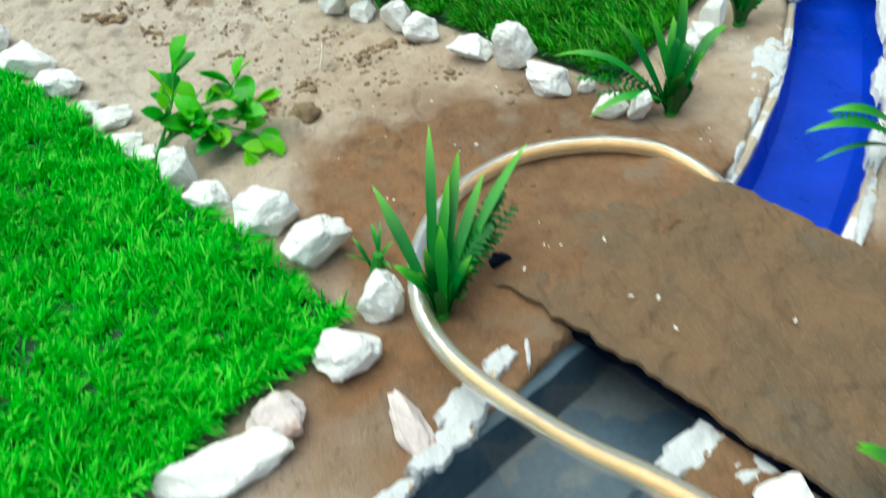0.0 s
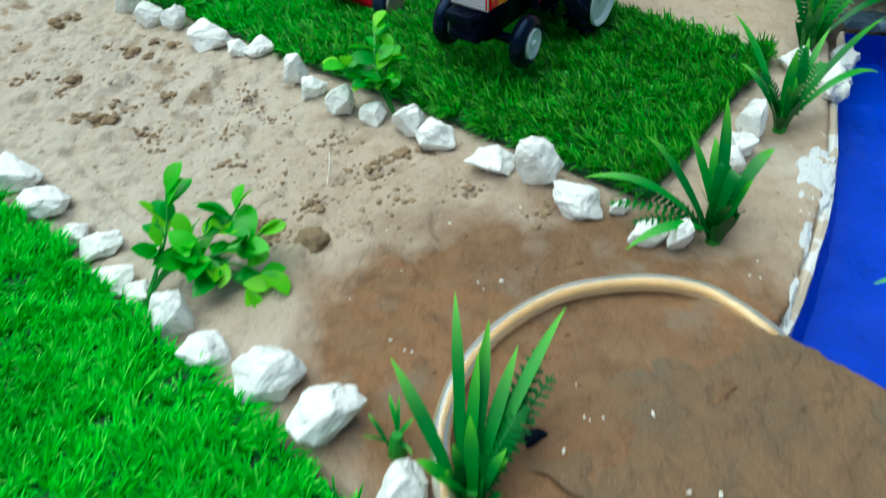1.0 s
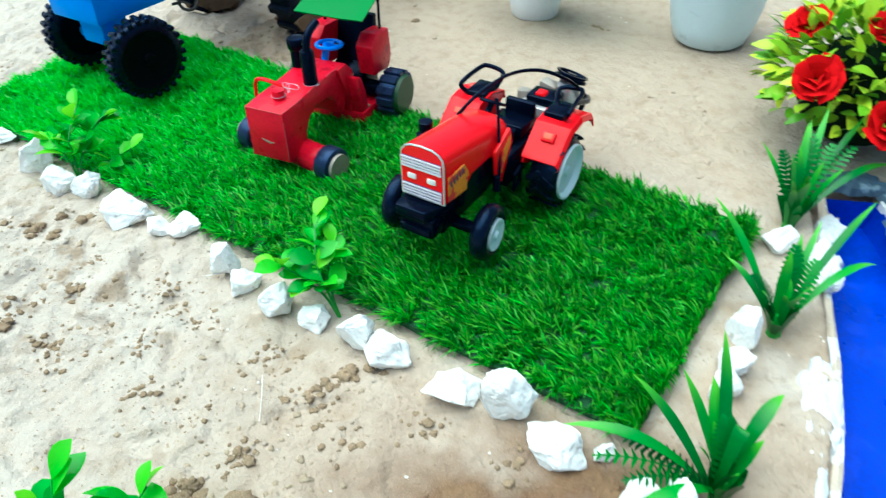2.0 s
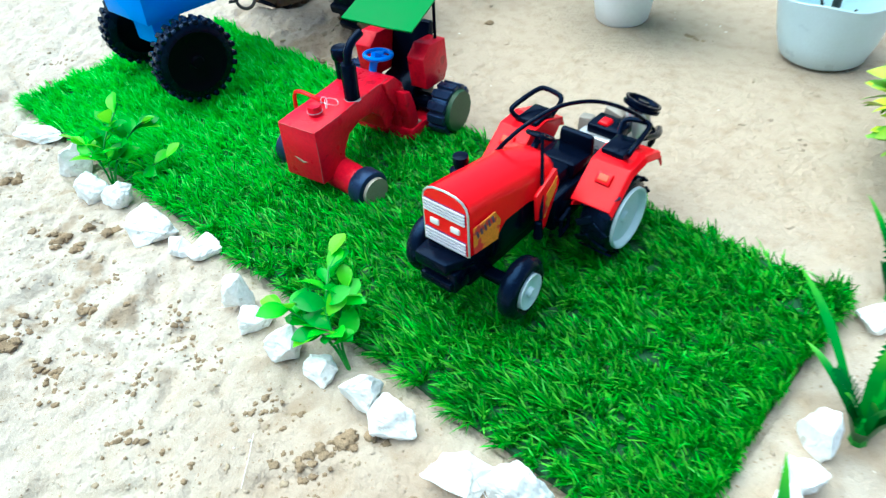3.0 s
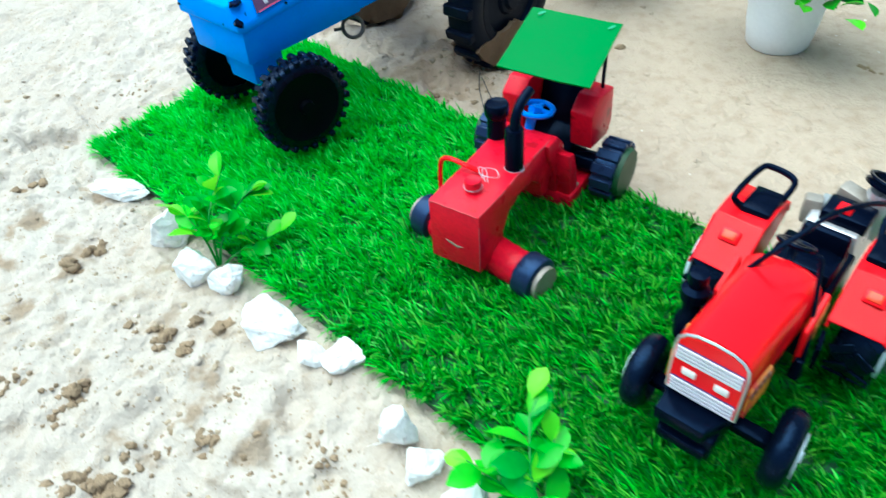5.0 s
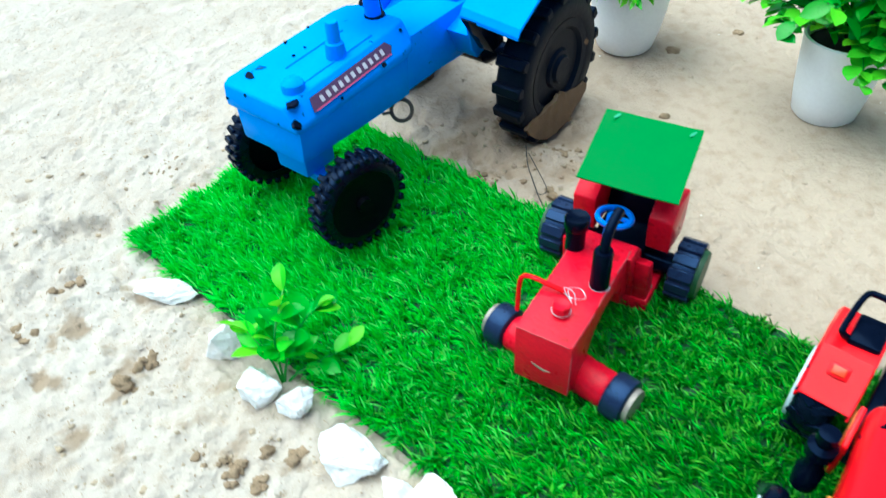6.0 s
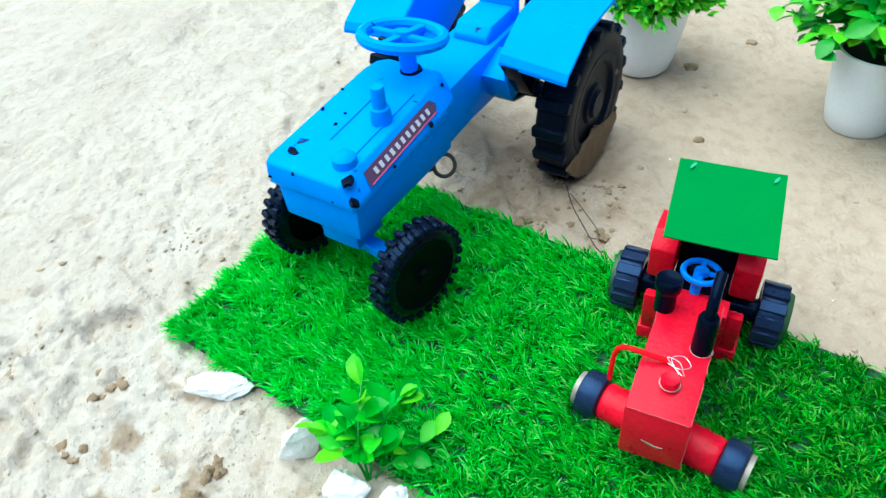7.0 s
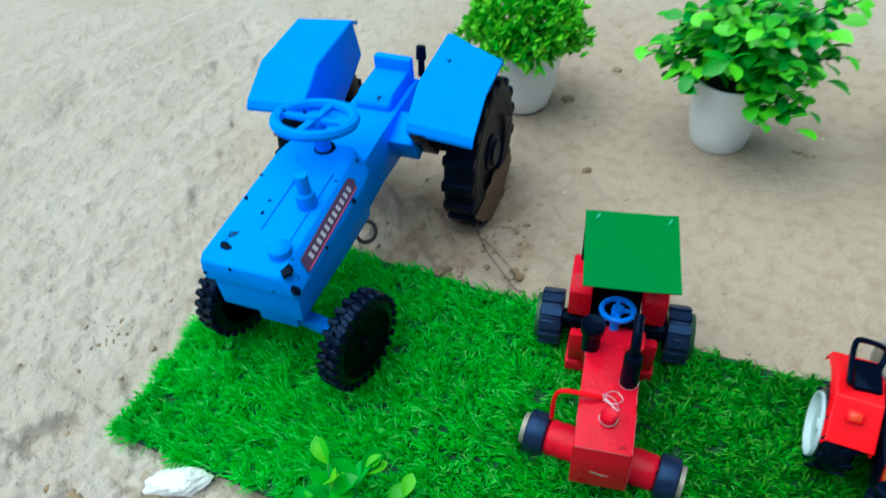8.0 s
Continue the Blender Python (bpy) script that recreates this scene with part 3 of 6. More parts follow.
rim = [v for v in bm.verts if v.is_boundary]
brink = [e for e in bm.edges if e.is_boundary]
for e in brink:
    e.smooth = False
made = bmesh.ops.extrude_edge_only(bm, edges=brink)
for v in made["geom"]:
    if isinstance(v, bmesh.types.BMVert):
        v.co.z -= 0.0028
bmesh.ops.recalc_face_normals(bm, faces=bm.faces)
part("sand_cover", bm, COVER_SAND, bridge, "damp lumpy brown sand")
# the board's black paints the shaded gap below the sand's lip
c = [bu * 0.01 + bv * -0.003, bu * 0.172 + bv * -0.003, bu * 0.172 + bv * 0.14, bu * 0.01 + bv * 0.14]
part("plank", prism([(p.x, p.y) for p in c], -0.002, 0.0056, "z", 0.001), BLACK, bridge, "thin board, black for the shaded gap under the sand")


# ---- stones ----
def stone_mesh(sx, sy, sz, seed, corners=13):
    """A broken stone: the hull of scattered corners, its faces roughened and its edges worn."""
    rng = random.Random(seed)
    bm = bmesh.new()
    for i in range(corners):
        h = 1 - 2 * (i + 0.5) / corners
        a = i * 2.39996 + rng.uniform(-0.8, 0.8)
        r = math.sqrt(1 - h * h)
        k = rng.uniform(0.34, 0.60)
        bm.verts.new((r * math.cos(a) * k, r * math.sin(a) * k, h * k))
    bmesh.ops.convex_hull(bm, input=bm.verts)
    bmesh.ops.dissolve_limit(bm, angle_limit=radians(11), verts=bm.verts, edges=bm.edges)
    bmesh.ops.bevel(bm, geom=bm.edges, offset=0.045, segments=2, affect="EDGES", profile=0.6)
    bmesh.ops.triangulate(bm, faces=bm.faces)
    bmesh.ops.subdivide_edges(bm, edges=bm.edges, cuts=3, use_grid_fill=True)
    bmesh.ops.smooth_vert(bm, verts=bm.verts, factor=0.5, use_axis_x=True, use_axis_y=True, use_axis_z=True)
    for v in bm.verts:
        v.co += v.co.normalized() * (0.028 * noise.noise(v.co * 8 + Vector((seed, seed, 0))) + 0.055 * noise.noise(v.co * 4 + Vector((0, seed, 0))) + 0.022 * noise.noise(v.co * 17 + Vector((seed, 0, 0))))
    moved(bm, Matrix.Diagonal((sx * 1.10, sy * 1.10, sz * 1.12, 1)))
    return bm


def stone(x, y, w, h, seed, d=None, turn=0.0, tip=0.0, mat=None, group="", label="", sink=0.16):
    """w, d, h in millimetres."""
    w, h = w * 1.11 / 1000, h * 1.12 / 1000
    d = d * 1.11 / 1000 if d else 0.8 * w
    ob = mesh_object("stone", stone_mesh(w, d, h, seed, 22 if w > 2 * d or d > 2 * w or group == EDGE_B else 14), mat or STONE, False)
    z = max(ground_z(x, y), -0.004)
    ob.matrix_world = pose(x, y, z + h * (0.5 - sink), tip, 0, turn)
    return tagged(ob, label or "rough broken white stone half bedded in sand", "stone", group)


EDGE_A, EDGE_B, EDGE_C = "stones edging the tractor mat", "stones edging the second mat", "stones along the channel bank"
for i, (x, y, w, h, d, turn, tip) in enumerate([
        (0.440, 0.465, 24, 17, 18, 20, 0), (0.458, 0.455, 19, 24, 16, 35, 8), (0.431, 0.492, 12, 11, 10, 0, 0), (0.405, 0.500, 38, 19, 28, -15, 0),
        (0.385, 0.530, 29, 34, 22, 10, -10), (0.357, 0.547, 35, 19, 24, -30, 5), (0.321, 0.587, 30, 21, 24, -40, 0), (0.303, 0.602, 25, 27, 20, 20, 10),
        (0.279, 0.626, 22, 18, 18, 0, 12), (0.254, 0.650, 28, 23, 20, 30, 20), (0.231, 0.669, 25, 16, 17, 50, 15), (0.220, 0.689, 22, 31, 19, 0, 8),
        (0.186, 0.740, 28, 15, 20, -20, 0), (0.164, 0.747, 22, 14, 17, -30, 0), (0.135, 0.771, 38, 21, 28, -25, 0), (0.101, 0.809, 24, 22, 18, 15, 0),
        (0.077, 0.825, 27, 26, 22, 0, 0), (0.051, 0.862, 27, 31, 22, 10, -8), (-0.004, 0.922, 37, 15, 24, -15, 0)]):
    stone(x, y, w, h, 10 + i, d, turn, tip, group=EDGE_A)
for i, (x, y, w, h, d, turn, tip) in enumerate([
        (-0.028, 0.640, 36, 20, 26, -40, 0), (0.016, 0.594, 40, 19, 30, -30, 0), (0.048, 0.558, 37, 18, 27, -10, 0), (0.077, 0.525, 20, 14, 17, 0, 0), (0.098, 0.511, 26, 16, 21, 15, 0),
        (0.112, 0.478, 27, 14, 21, -20, 0), (0.130, 0.464, 18, 10, 15, 0, 0), (0.154, 0.438, 25, 31, 21, 20, -12), (0.177, 0.409, 30, 20, 23, -20, 0),
        (0.213, 0.383, 33, 26, 27, 10, 0), (0.243, 0.357, 33, 27, 28, 30, 0), (0.278, 0.312, 23, 26, 20, 0, 0), (0.259, 0.282, 35, 20, 27, 20, 0),
        (0.225, 0.250, 30, 15, 24, 25, 0), (0.206, 0.231, 54, 15, 24, 5, 0)]):
    pink = i == 13
    stone(x, y, w, h, 40 + i, d, turn, tip, PINK_STONE if pink else None, EDGE_B, "flat pinkish white stone on sand" if pink else "")
stone(0.289, 0.236, 14, 13, 70, 36, 30, 20, PINK_STONE, EDGE_B, "thin pinkish white shard leaning on the channel rim")
for i, (x, y, w, h, d, turn, tip) in enumerate([
        (0.496, 0.484, 15, 25, 16, -30, 10), (0.515, 0.520, 20, 19, 20, 0, 0), (0.530, 0.535, 25, 18, 20, 20, 0), (0.547, 0.558, 16, 32, 22, 10, 8),
        (0.618, 0.640, 24, 19, 20, 0, 0), (0.632, 0.606, 20, 22, 48, -26, 0), (0.438, 0.178, 30, 16, 24, 10, 0)]):
    stone(x, y, w, h, 80 + i, d, turn, tip, group=EDGE_C)


def plaster_patch(x, y, length, width, turn, seed, high=0.0042):
    """An uneven crust of white plaster along the rim of the channel."""
    bm = bmesh.new()
    k, rings = 48, 7
    mid = bm.verts.new((0, 0, high))
    last = None
    for r in range(1, rings + 1):
        now = []
        for i in range(k):
            a = 2 * math.pi * i / k
            jag = 1 + 0.45 * noise.noise((math.cos(a) * 2.2, math.sin(a) * 2.2, seed)) + 0.25 * noise.noise((math.cos(a) * 7, math.sin(a) * 7, seed))
            p = Vector((math.cos(a) * length / 2, math.sin(a) * width / 2, 0)) * jag * r / rings
            p.z = (high * (1 - 0.6 * r / rings) + 0.0012 * noise.noise((p.x * 200, p.y * 200, seed))) if r < rings else -0.003
            now.append(bm.verts.new(p))
        for i in range(k):
            j = (i + 1) % k
            bm.faces.new((mid, now[i], now[j]) if last is None else (last[i], now[i], now[j], last[j]))
        last = now
    ob = mesh_object("plaster_crust", bm, PLASTER, False)
    ob.matrix_world = pose(x, y, 0.0, 0, 0, turn)
    return tagged(ob, "chipped white plaster crust on the channel rim", "plaster", "plaster crusts on the channel rim")


for i, (x, y, ln, wd, turn) in enumerate([
        (0.572, 0.507, 0.085, 0.026, 58), (0.538, 0.452, 0.055, 0.007, 58), (0.506, 0.404, 0.050, 0.005, 55), (0.641, 0.617, 0.055, 0.026, 55),
        (0.668, 0.652, 0.04, 0.020, 60), (0.316, 0.252, 0.046, 0.020, 50), (0.334, 0.272, 0.020, 0.012, 40), (0.300, 0.228, 0.040, 0.014, 33), (0.349, 0.280, 0.034, 0.003, 82), (0.270, 0.203, 0.045, 0.010, 33), (0.410, 0.213, 0.050, 0.016, 33),
        (0.437, 0.200, 0.030, 0.014, 10), (0.560, 0.345, 0.07, 0.008, 54), (0.600, 0.405, 0.07, 0.012, 56), (0.640, 0.470, 0.07, 0.016, 60), (0.688, 0.556, 0.07, 0.014, 62), (0.720, 0.62, 0.08, 0.02, 62)]):
    plaster_patch(x, y, ln, wd, turn, i + 3, 0.0042 if y > 0.3 else 0.0022)


head_bank = [plaster_patch(x, y, ln, wd, turn, 60 + i, 0.006) for i, (x, y, ln, wd, turn) in enumerate([(0.722, 0.628, 0.10, 0.036, 63), (0.745, 0.662, 0.08, 0.04, 60), (0.722, 0.704, 0.05, 0.03, -20)])]
for ob in head_bank:
    ob.data.materials[0] = GREY_PLASTER
    tagged(ob, "smeared blue-grey plaster bank at the channel head")


# ---- loose clods ----
def scatter_clods(name, spots, label, mat, seed, fineness=2, heaped=False):
    rng = np.random.default_rng(seed)
    ball = bmesh.new()
    bmesh.ops.create_icosphere(ball, subdivisions=fineness, radius=1)
    unit = np.array([v.co[:] for v in ball.verts])
    tris = np.array([[v.index for v in f.verts] for f in ball.faces])
    ball.free()
    xyz = []
    for cx, cy, spread, count, lo, hi in spots:
        count = int(count * 0.95) if heaped else count
        heart = rng.normal((cx, cy), spread, (max(2, count // 14) if heaped else count, 2))
        p = heart[rng.integers(0, len(heart), count)] + rng.normal(0, min(0.4 * spread, 0.008), (count, 2))
        xyz.append(np.column_stack([p, lo + (0.42 if heaped else 0.66) * (hi - lo) * rng.random(count) ** 2.4]))
    xyz = np.concatenate(xyz)
    x, y, r = xyz.T
    keep = ~inside_mat(x, y, MAT_A, 0.004) & ~inside_mat(x, y, MAT_B, 0.004) & (channel_distance(x, y) > HALF + 0.008)
    x, y, r = x[keep], y[keep], r[keep]
    z = ground_height(x, y)
    k = rng.random((len(x), 3)) * 40
    verts = []
    for i in range(len(x)):
        q = unit * 1.6 + k[i]
        bump = 0.45 + 0.75 * lattice(q[:, 0] * 1.3 + q[:, 2] * 0.7, q[:, 1] * 1.3 + q[:, 2] * 0.9, 11) + 0.45 * lattice(q[:, 0] * 3.1 - q[:, 2], q[:, 1] * 3.1 + q[:, 2] * 1.7, 14) + 0.55 * lattice(q[:, 0] * 7 - q[:, 2] * 3, q[:, 1] * 7 + q[:, 2] * 4, 15) + 0.40 * np.abs(lattice(q[:, 0] * 4 + q[:, 2] * 2, q[:, 1] * 4 - q[:, 2] * 3, 17) - 0.5) - 0.20
        verts.append(unit * bump[:, None] * (r[i] * rng.uniform(0.8, 1.3), r[i] * rng.uniform(0.8, 1.2), r[i] * rng.uniform(0.4, 0.8)) + (x[i], y[i], z[i]))
    faces = (tris[None] + (np.arange(len(x)) * len(unit))[:, None, None]).reshape(-1, 3)
    ob = array_mesh(name, np.concatenate(verts).tolist(), faces.tolist(), mat, True)
    return tagged(ob, label, "sand clods", kind="stuff")


scatter_clods("sand_clods", [(0.234, 0.499, 0.003, 4, 0.007, 0.0115), (0.222, 0.514, 0.014, 40, 0.0015, 0.007), (0.300, 0.583, 0.007, 16, 0.002, 0.008), (0.245, 0.535, 0.02, 40, 0.001, 0.005),
                             (0.060, 0.677, 0.012, 34, 0.0012, 0.007), (0.030, 0.705, 0.015, 36, 0.001, 0.006), (-0.007, 0.735, 0.012, 20, 0.001, 0.006), (0.10, 0.625, 0.03, 40, 0.0008, 0.004),
                             (0.080, 0.756, 0.008, 26, 0.0015, 0.006), (0.096, 0.782, 0.007, 16, 0.0015, 0.006), (0.049, 0.770, 0.007, 14, 0.001, 0.005), (0.116, 0.723, 0.010, 26, 0.001, 0.005),
                             (0.067, 0.667, 0.01, 20, 0.001, 0.006), (-0.010, 0.850, 0.010, 16, 0.002, 0.007), (-0.11, 0.92, 0.02, 14, 0.002, 0.008), (0.19, 0.60, 0.05, 70, 0.0008, 0.0035),
                             (-0.10, 1.0, 0.12, 60, 0.0008, 0.004), (0.33, 0.50, 0.04, 46, 0.0008, 0.0045), (0.56, 0.66, 0.03, 20, 0.001, 0.004), (0.17, 0.665, 0.03, 40, 0.0006, 0.003), (0.24, 0.575, 0.025, 36, 0.0006, 0.003), (0.11, 0.69, 0.02, 26, 0.0006, 0.0035), (0.285, 0.555, 0.015, 22, 0.0008, 0.0045), (0.292, 1.060, 0.012, 16, 0.0012, 0.0040), (0.280, 1.085, 0.014, 18, 0.0012, 0.0045), (0.23, 1.03, 0.02, 26, 0.001, 0.006), (0.462, 1.226, 0.003, 5, 0.004, 0.010), (0.542, 1.261, 0.003, 4, 0.003, 0.008), (0.422, 1.110, 0.002, 3, 0.003, 0.006), (0.296, 1.013, 0.002, 4, 0.003, 0.008), (0.622, 1.045, 0.010, 8, 0.001, 0.004)],
              "scattered crumbling clods of brown sand", CLOD, 5, 3, True)
scatter_clods("sand_grit", [(0.45, 0.98, 0.16, 90, 0.0005, 0.003), (0.2, 1.2, 0.25, 110, 0.0006, 0.0035), (-0.05, 0.85, 0.16, 320, 0.0005, 0.0022), (0.22, 0.56, 0.10, 300, 0.0004, 0.002),
                            (0.66, 0.80, 0.08, 50, 0.0006, 0.003), (0.55, 0.47, 0.05, 40, 0.0005, 0.002), (0.38, 0.42, 0.05, 60, 0.0005, 0.0022)],
              "fine grit and crumbs strewn over sand", SAND, 6)

scatter_clods("sand_crumbs", [(0.16, 0.665, 0.050, 60, 0.0006, 0.0026), (0.09, 0.735, 0.040, 60, 0.0006, 0.0026), (0.24, 0.600, 0.040, 34, 0.0006, 0.0024), (0.02, 0.800, 0.060, 60, 0.0006, 0.0030),
                              (0.26, 0.520, 0.035, 60, 0.0006, 0.0030), (-0.08, 0.960, 0.070, 60, 0.0006, 0.0032), (0.27, 1.090, 0.035, 70, 0.0008, 0.0040)],
              "small brown crumbs of damp sand", CRUMB, 8, 2)
FLECK = material("pale_fleck", (0.78, 0.74, 0.66), 0.7, vary=0.2, bump=0.2)
scatter_clods("pale_flecks", [(0.38, 0.36, 0.06, 14, 0.0006, 0.0018), (0.20, 0.60, 0.15, 30, 0.0005, 0.0014), (0.45, 1.0, 0.15, 26, 0.0006, 0.0016), (0.57, 0.50, 0.04, 12, 0.0006, 0.0018)],
              "tiny pale flecks strewn over sand", FLECK, 9, 1)
for i, (x, y, turn) in enumerate(((0.355, 0.322, 60), (0.369, 0.316, 100), (0.417, 0.289, 70), (0.419, 0.269, 120), (0.404, 0.292, 20), (0.474, 0.338, 80), (0.401, 0.333, 95), (0.477, 0.265, 40))):
    ob = mesh_object("plaster_fleck", stone_mesh(0.0042, 0.0018, 0.0012, 200 + i, 10), FLECK)
    ob.matrix_world = pose(x, y, 0.0135 if i > 1 else 0.009, 0, 0, turn)
    tagged(ob, "tiny white plaster fleck on damp sand", "fleck", "flecks on the bridge")
dark_pebble = mesh_object("pebble", stone_mesh(0.014, 0.010, 0.008, 221, 12), DUSTY)
dark_pebble.matrix_world = pose(0.343, 0.333, 0.006)
tagged(dark_pebble, "small dark pebble on damp brown sand", "pebble")
tagged(mesh_object("straw", tube([(0.245, 0.583, 0.006), (0.2445, 0.567, 0.005), (0.243, 0.551, 0.003)], 0.00028, 5, 4), FLECK), "thin pale straw lying on sand", "straw")

# ---- the tube ----
hose = [(0.485, 0.375, 0.003), (0.479, 0.382, 0.006), (0.470, 0.398, 0.006), (0.454, 0.415, 0.006), (0.420, 0.425, 0.006), (0.376, 0.422, 0.006), (0.341, 0.404, 0.006),
             (0.315, 0.377, 0.007), (0.301, 0.348, 0.008), (0.297, 0.322, 0.010), (0.299, 0.293, 0.012), (0.311, 0.262, 0.016), (0.331, 0.233, 0.022), (0.355, 0.201, 0.034),
             (0.378, 0.176, 0.045), (0.41, 0.14, 0.055), (0.47, 0.09, 0.05)]
bore = tube(hose, 0.0039, 16, 8)
bmesh.ops.reverse_faces(bore, faces=bore.faces)
tubing = thing("hose", "milky amber plastic tube curving over damp sand", "hose", Matrix.Identity(4))
part("tube_wall", joined(tube(hose, 0.0053, 16, 8), bore), HOSE, tubing, "milky amber plastic wall").visible_shadow = False
# added solid core that gives the empty tube its amber tint
part("amber_core", tube([(x, y, z - 0.0003) for x, y, z in hose], 0.0035, 12, 8), AMBER, tubing, "amber core added to tint the empty tube")
tagged(mesh_object("wire", tube([(0.282, 1.070, 0.006), (0.280, 1.045, 0.005), (0.281, 1.020, 0.006), (0.284, 0.990, 0.006), (0.288, 0.982, 0.009)], 0.0005, 6, 6), WIRE), "thin dark wire trailing over sand", "wire")
tagged(mesh_object("wire", tube([(0.283, 1.060, 0.005), (0.287, 1.035, 0.006), (0.291, 1.010, 0.005), (0.286, 1.000, 0.007), (0.281, 1.006, 0.005)], 0.0004, 6, 6), WIRE), "thin dark wire curled on sand", "wire")


# ---- tractors ----
def loft(sections, cap=True):
    """Closed sections, each (x, [(y, z), ...]), joined along x."""
    bm = bmesh.new()
    rows = [[bm.verts.new((x, y, z)) for y, z in pts] for x, pts in sections]
    k = len(rows[0])
    for a, b in zip(rows, rows[1:]):
        for i in range(k):
            bm.faces.new((a[i], b[i], b[(i + 1) % k], a[(i + 1) % k]))
    if cap:
        bm.faces.new(rows[0])
        bm.faces.new(rows[-1][::-1])
    bmesh.ops.recalc_face_normals(bm, faces=bm.faces)
    return bm


def bevelled(bm, offset, seg=2):
    edges = [e for e in bm.edges if len(e.link_faces) == 2 and e.calc_face_angle() > radians(25)]
    bmesh.ops.bevel(bm, geom=edges, offset=offset, segments=seg, affect="EDGES", profile=0.5)
    return bm


def tyre(R, w, hole, lugs, lug_h, lug_w, slant=0.0, seg=40, rounding=0.25):
    """A tyre round the y axis, with raised lugs."""
    k = w * rounding
    bm = lathe([(hole, -w / 2 + k), (R * 0.72, -w / 2), (R - k * 0.9, -w / 2 + 0.0004), (R - 0.25 * k, -w / 2 + k * 0.6), (R, -w / 2 + k * 1.4), (R, w / 2 - k * 1.4),
                (R - 0.25 * k, w / 2 - k * 0.6), (R - k * 0.9, w / 2 - 0.0004), (R * 0.72, w / 2), (hole, w / 2 - k)], seg, "y")
    pieces = [bm]
    for i in range(lugs):
        for side in ((-1, 1) if slant else (0,)):
            a = 2 * math.pi * (i + (0.25 if side > 0 else 0)) / lugs
            y = side * w * 0.25
            b = box(-lug_w / 2, lug_w / 2, -(w * 0.27 if slant else w * 0.5), (w * 0.27 if slant else w * 0.5), -lug_h, lug_h, lug_h * 0.35, 1)
            moved(b, pose(0, 0, 0, 0, 0, side * slant))
            moved(b, Matrix.Translation((0, y, R)))
            moved(b, pose(0, 0, 0, 0, math.degrees(a), 0))
            pieces.append(b)
    return joined(*pieces)


def wheel(name, parent, x, y, z, out, tyre_bm, tyre_mat, rim_bm, rim_mat, rim_name="rim", turn=0.0, label=""):
    """A wheel: tyre with its rim under it; out: the side on which the rim shows, +1 or -1 along y."""
    w = new(name)
    w.empty_display_size = 0.01
    w.parent = parent
    w.matrix_basis = pose(x, y, z, 0, 0, turn + (180 if out < 0 else 0))
    tagged(w, label)
    part("tyre", tyre_bm, tyre_mat, w)
    if rim_bm:
        part(rim_name, rim_bm, rim_mat, w)
    return w


def bars(parent, mat, x0, x1, count, height, m, name="lettering"):
    """A row of short plain bars for small writing, standing just proud of a decal."""
    pieces = []
    wide = (x1 - x0) / count
    for i in range(count):
        pieces.append(moved(box(x0 + wide * (i + 0.24), x0 + wide * (i + 0.70), -0.0002, 0.0002, -height / 2, height / 2, 0), m))
    return part(name, joined(*pieces), mat, parent, smooth=False)


# -- the large blue tractor --
blue = thing("toy_tractor", "large chipped bright blue toy tractor, rear wheels sunk in sand", "toy tractor",
             Matrix.Translation((0.082, 0.976, 0)) @ Matrix.Rotation(radians(49.5), 4, "Z"))


def hood_section(w, z0, lip, top, flat):
    return [(-w, z0), (w + 0.003, z0), (w + 0.003, lip + 0.004), (flat + 0.011, top), (-flat, top), (-w, lip)]


hood = bevelled(loft([(0.000, hood_section(0.0335, 0.111, 0.116, 0.1285, 0.0240)), (0.006, hood_section(0.0355, 0.110, 0.116, 0.1305, 0.0255)), (0.112, hood_section(0.0350, 0.114, 0.121, 0.1365, 0.0245)),
                      (0.126, hood_section(0.0325, 0.115, 0.122, 0.1365, 0.0220)), (0.134, hood_section(0.0240, 0.117, 0.123, 0.1350, 0.0170))]), 0.0016)
hood = part("hood", hood, BLUE, blue)
part("radiator_body", bevelled(loft([(0.004, [(-0.031, 0.083), (0.032, 0.083), (0.034, 0.113), (-0.033, 0.113)]), (0.08, [(-0.031, 0.080), (0.032, 0.080), (0.035, 0.117), (-0.034, 0.117)]),
                                     (0.122, [(-0.030, 0.079), (0.030, 0.079), (0.033, 0.119), (-0.032, 0.119)])]), 0.0015), BLUE, blue)
for y, x0, x1 in ((0.0075, 0.035, 0.095), (-0.017, 0.02, 0.10)):
    part("hood_ridge", moved(box(x0, x1, y - 0.0008, y + 0.0008, 0, 0.0018, 0.0005, 1), pose(0, 0, 0.1292, 0, -3.4, 0)), BLUE, hood)
part("filler_cap", moved(lathe([(0, 0.006), (0.005, 0.0055), (0.0078, 0.003), (0.0082, 0), (0.0082, -0.003), (0, -0.003)], 24), Matrix.Translation((0.020, -0.016, 0.1335))), BLUE, hood)
part("exhaust_stub", moved(lathe([(0, 0.024), (0.0042, 0.024), (0.0048, 0.022), (0.0048, 0.009), (0.0066, 0.008), (0.0074, 0.0), (0.0074, -0.004), (0, -0.004)], 24), Matrix.Translation((0.066, -0.013, 0.1365))), BLUE, hood)


def chip(r, seed):
    """A ragged flake-shaped patch."""
    bm = lathe([(0, 0.0007), (r * 0.8, 0.0005), (r, -0.0010), (0, -0.001)], 11)
    for v in bm.verts:
        a = math.atan2(v.co.y, v.co.x)
        k = 1 + 0.55 * noise.noise((math.cos(a) * 1.6, math.sin(a) * 1.6, seed * 3.7))
        v.co.x, v.co.y = v.co.x * k * 1.25, v.co.y * k * 0.75
    return bm


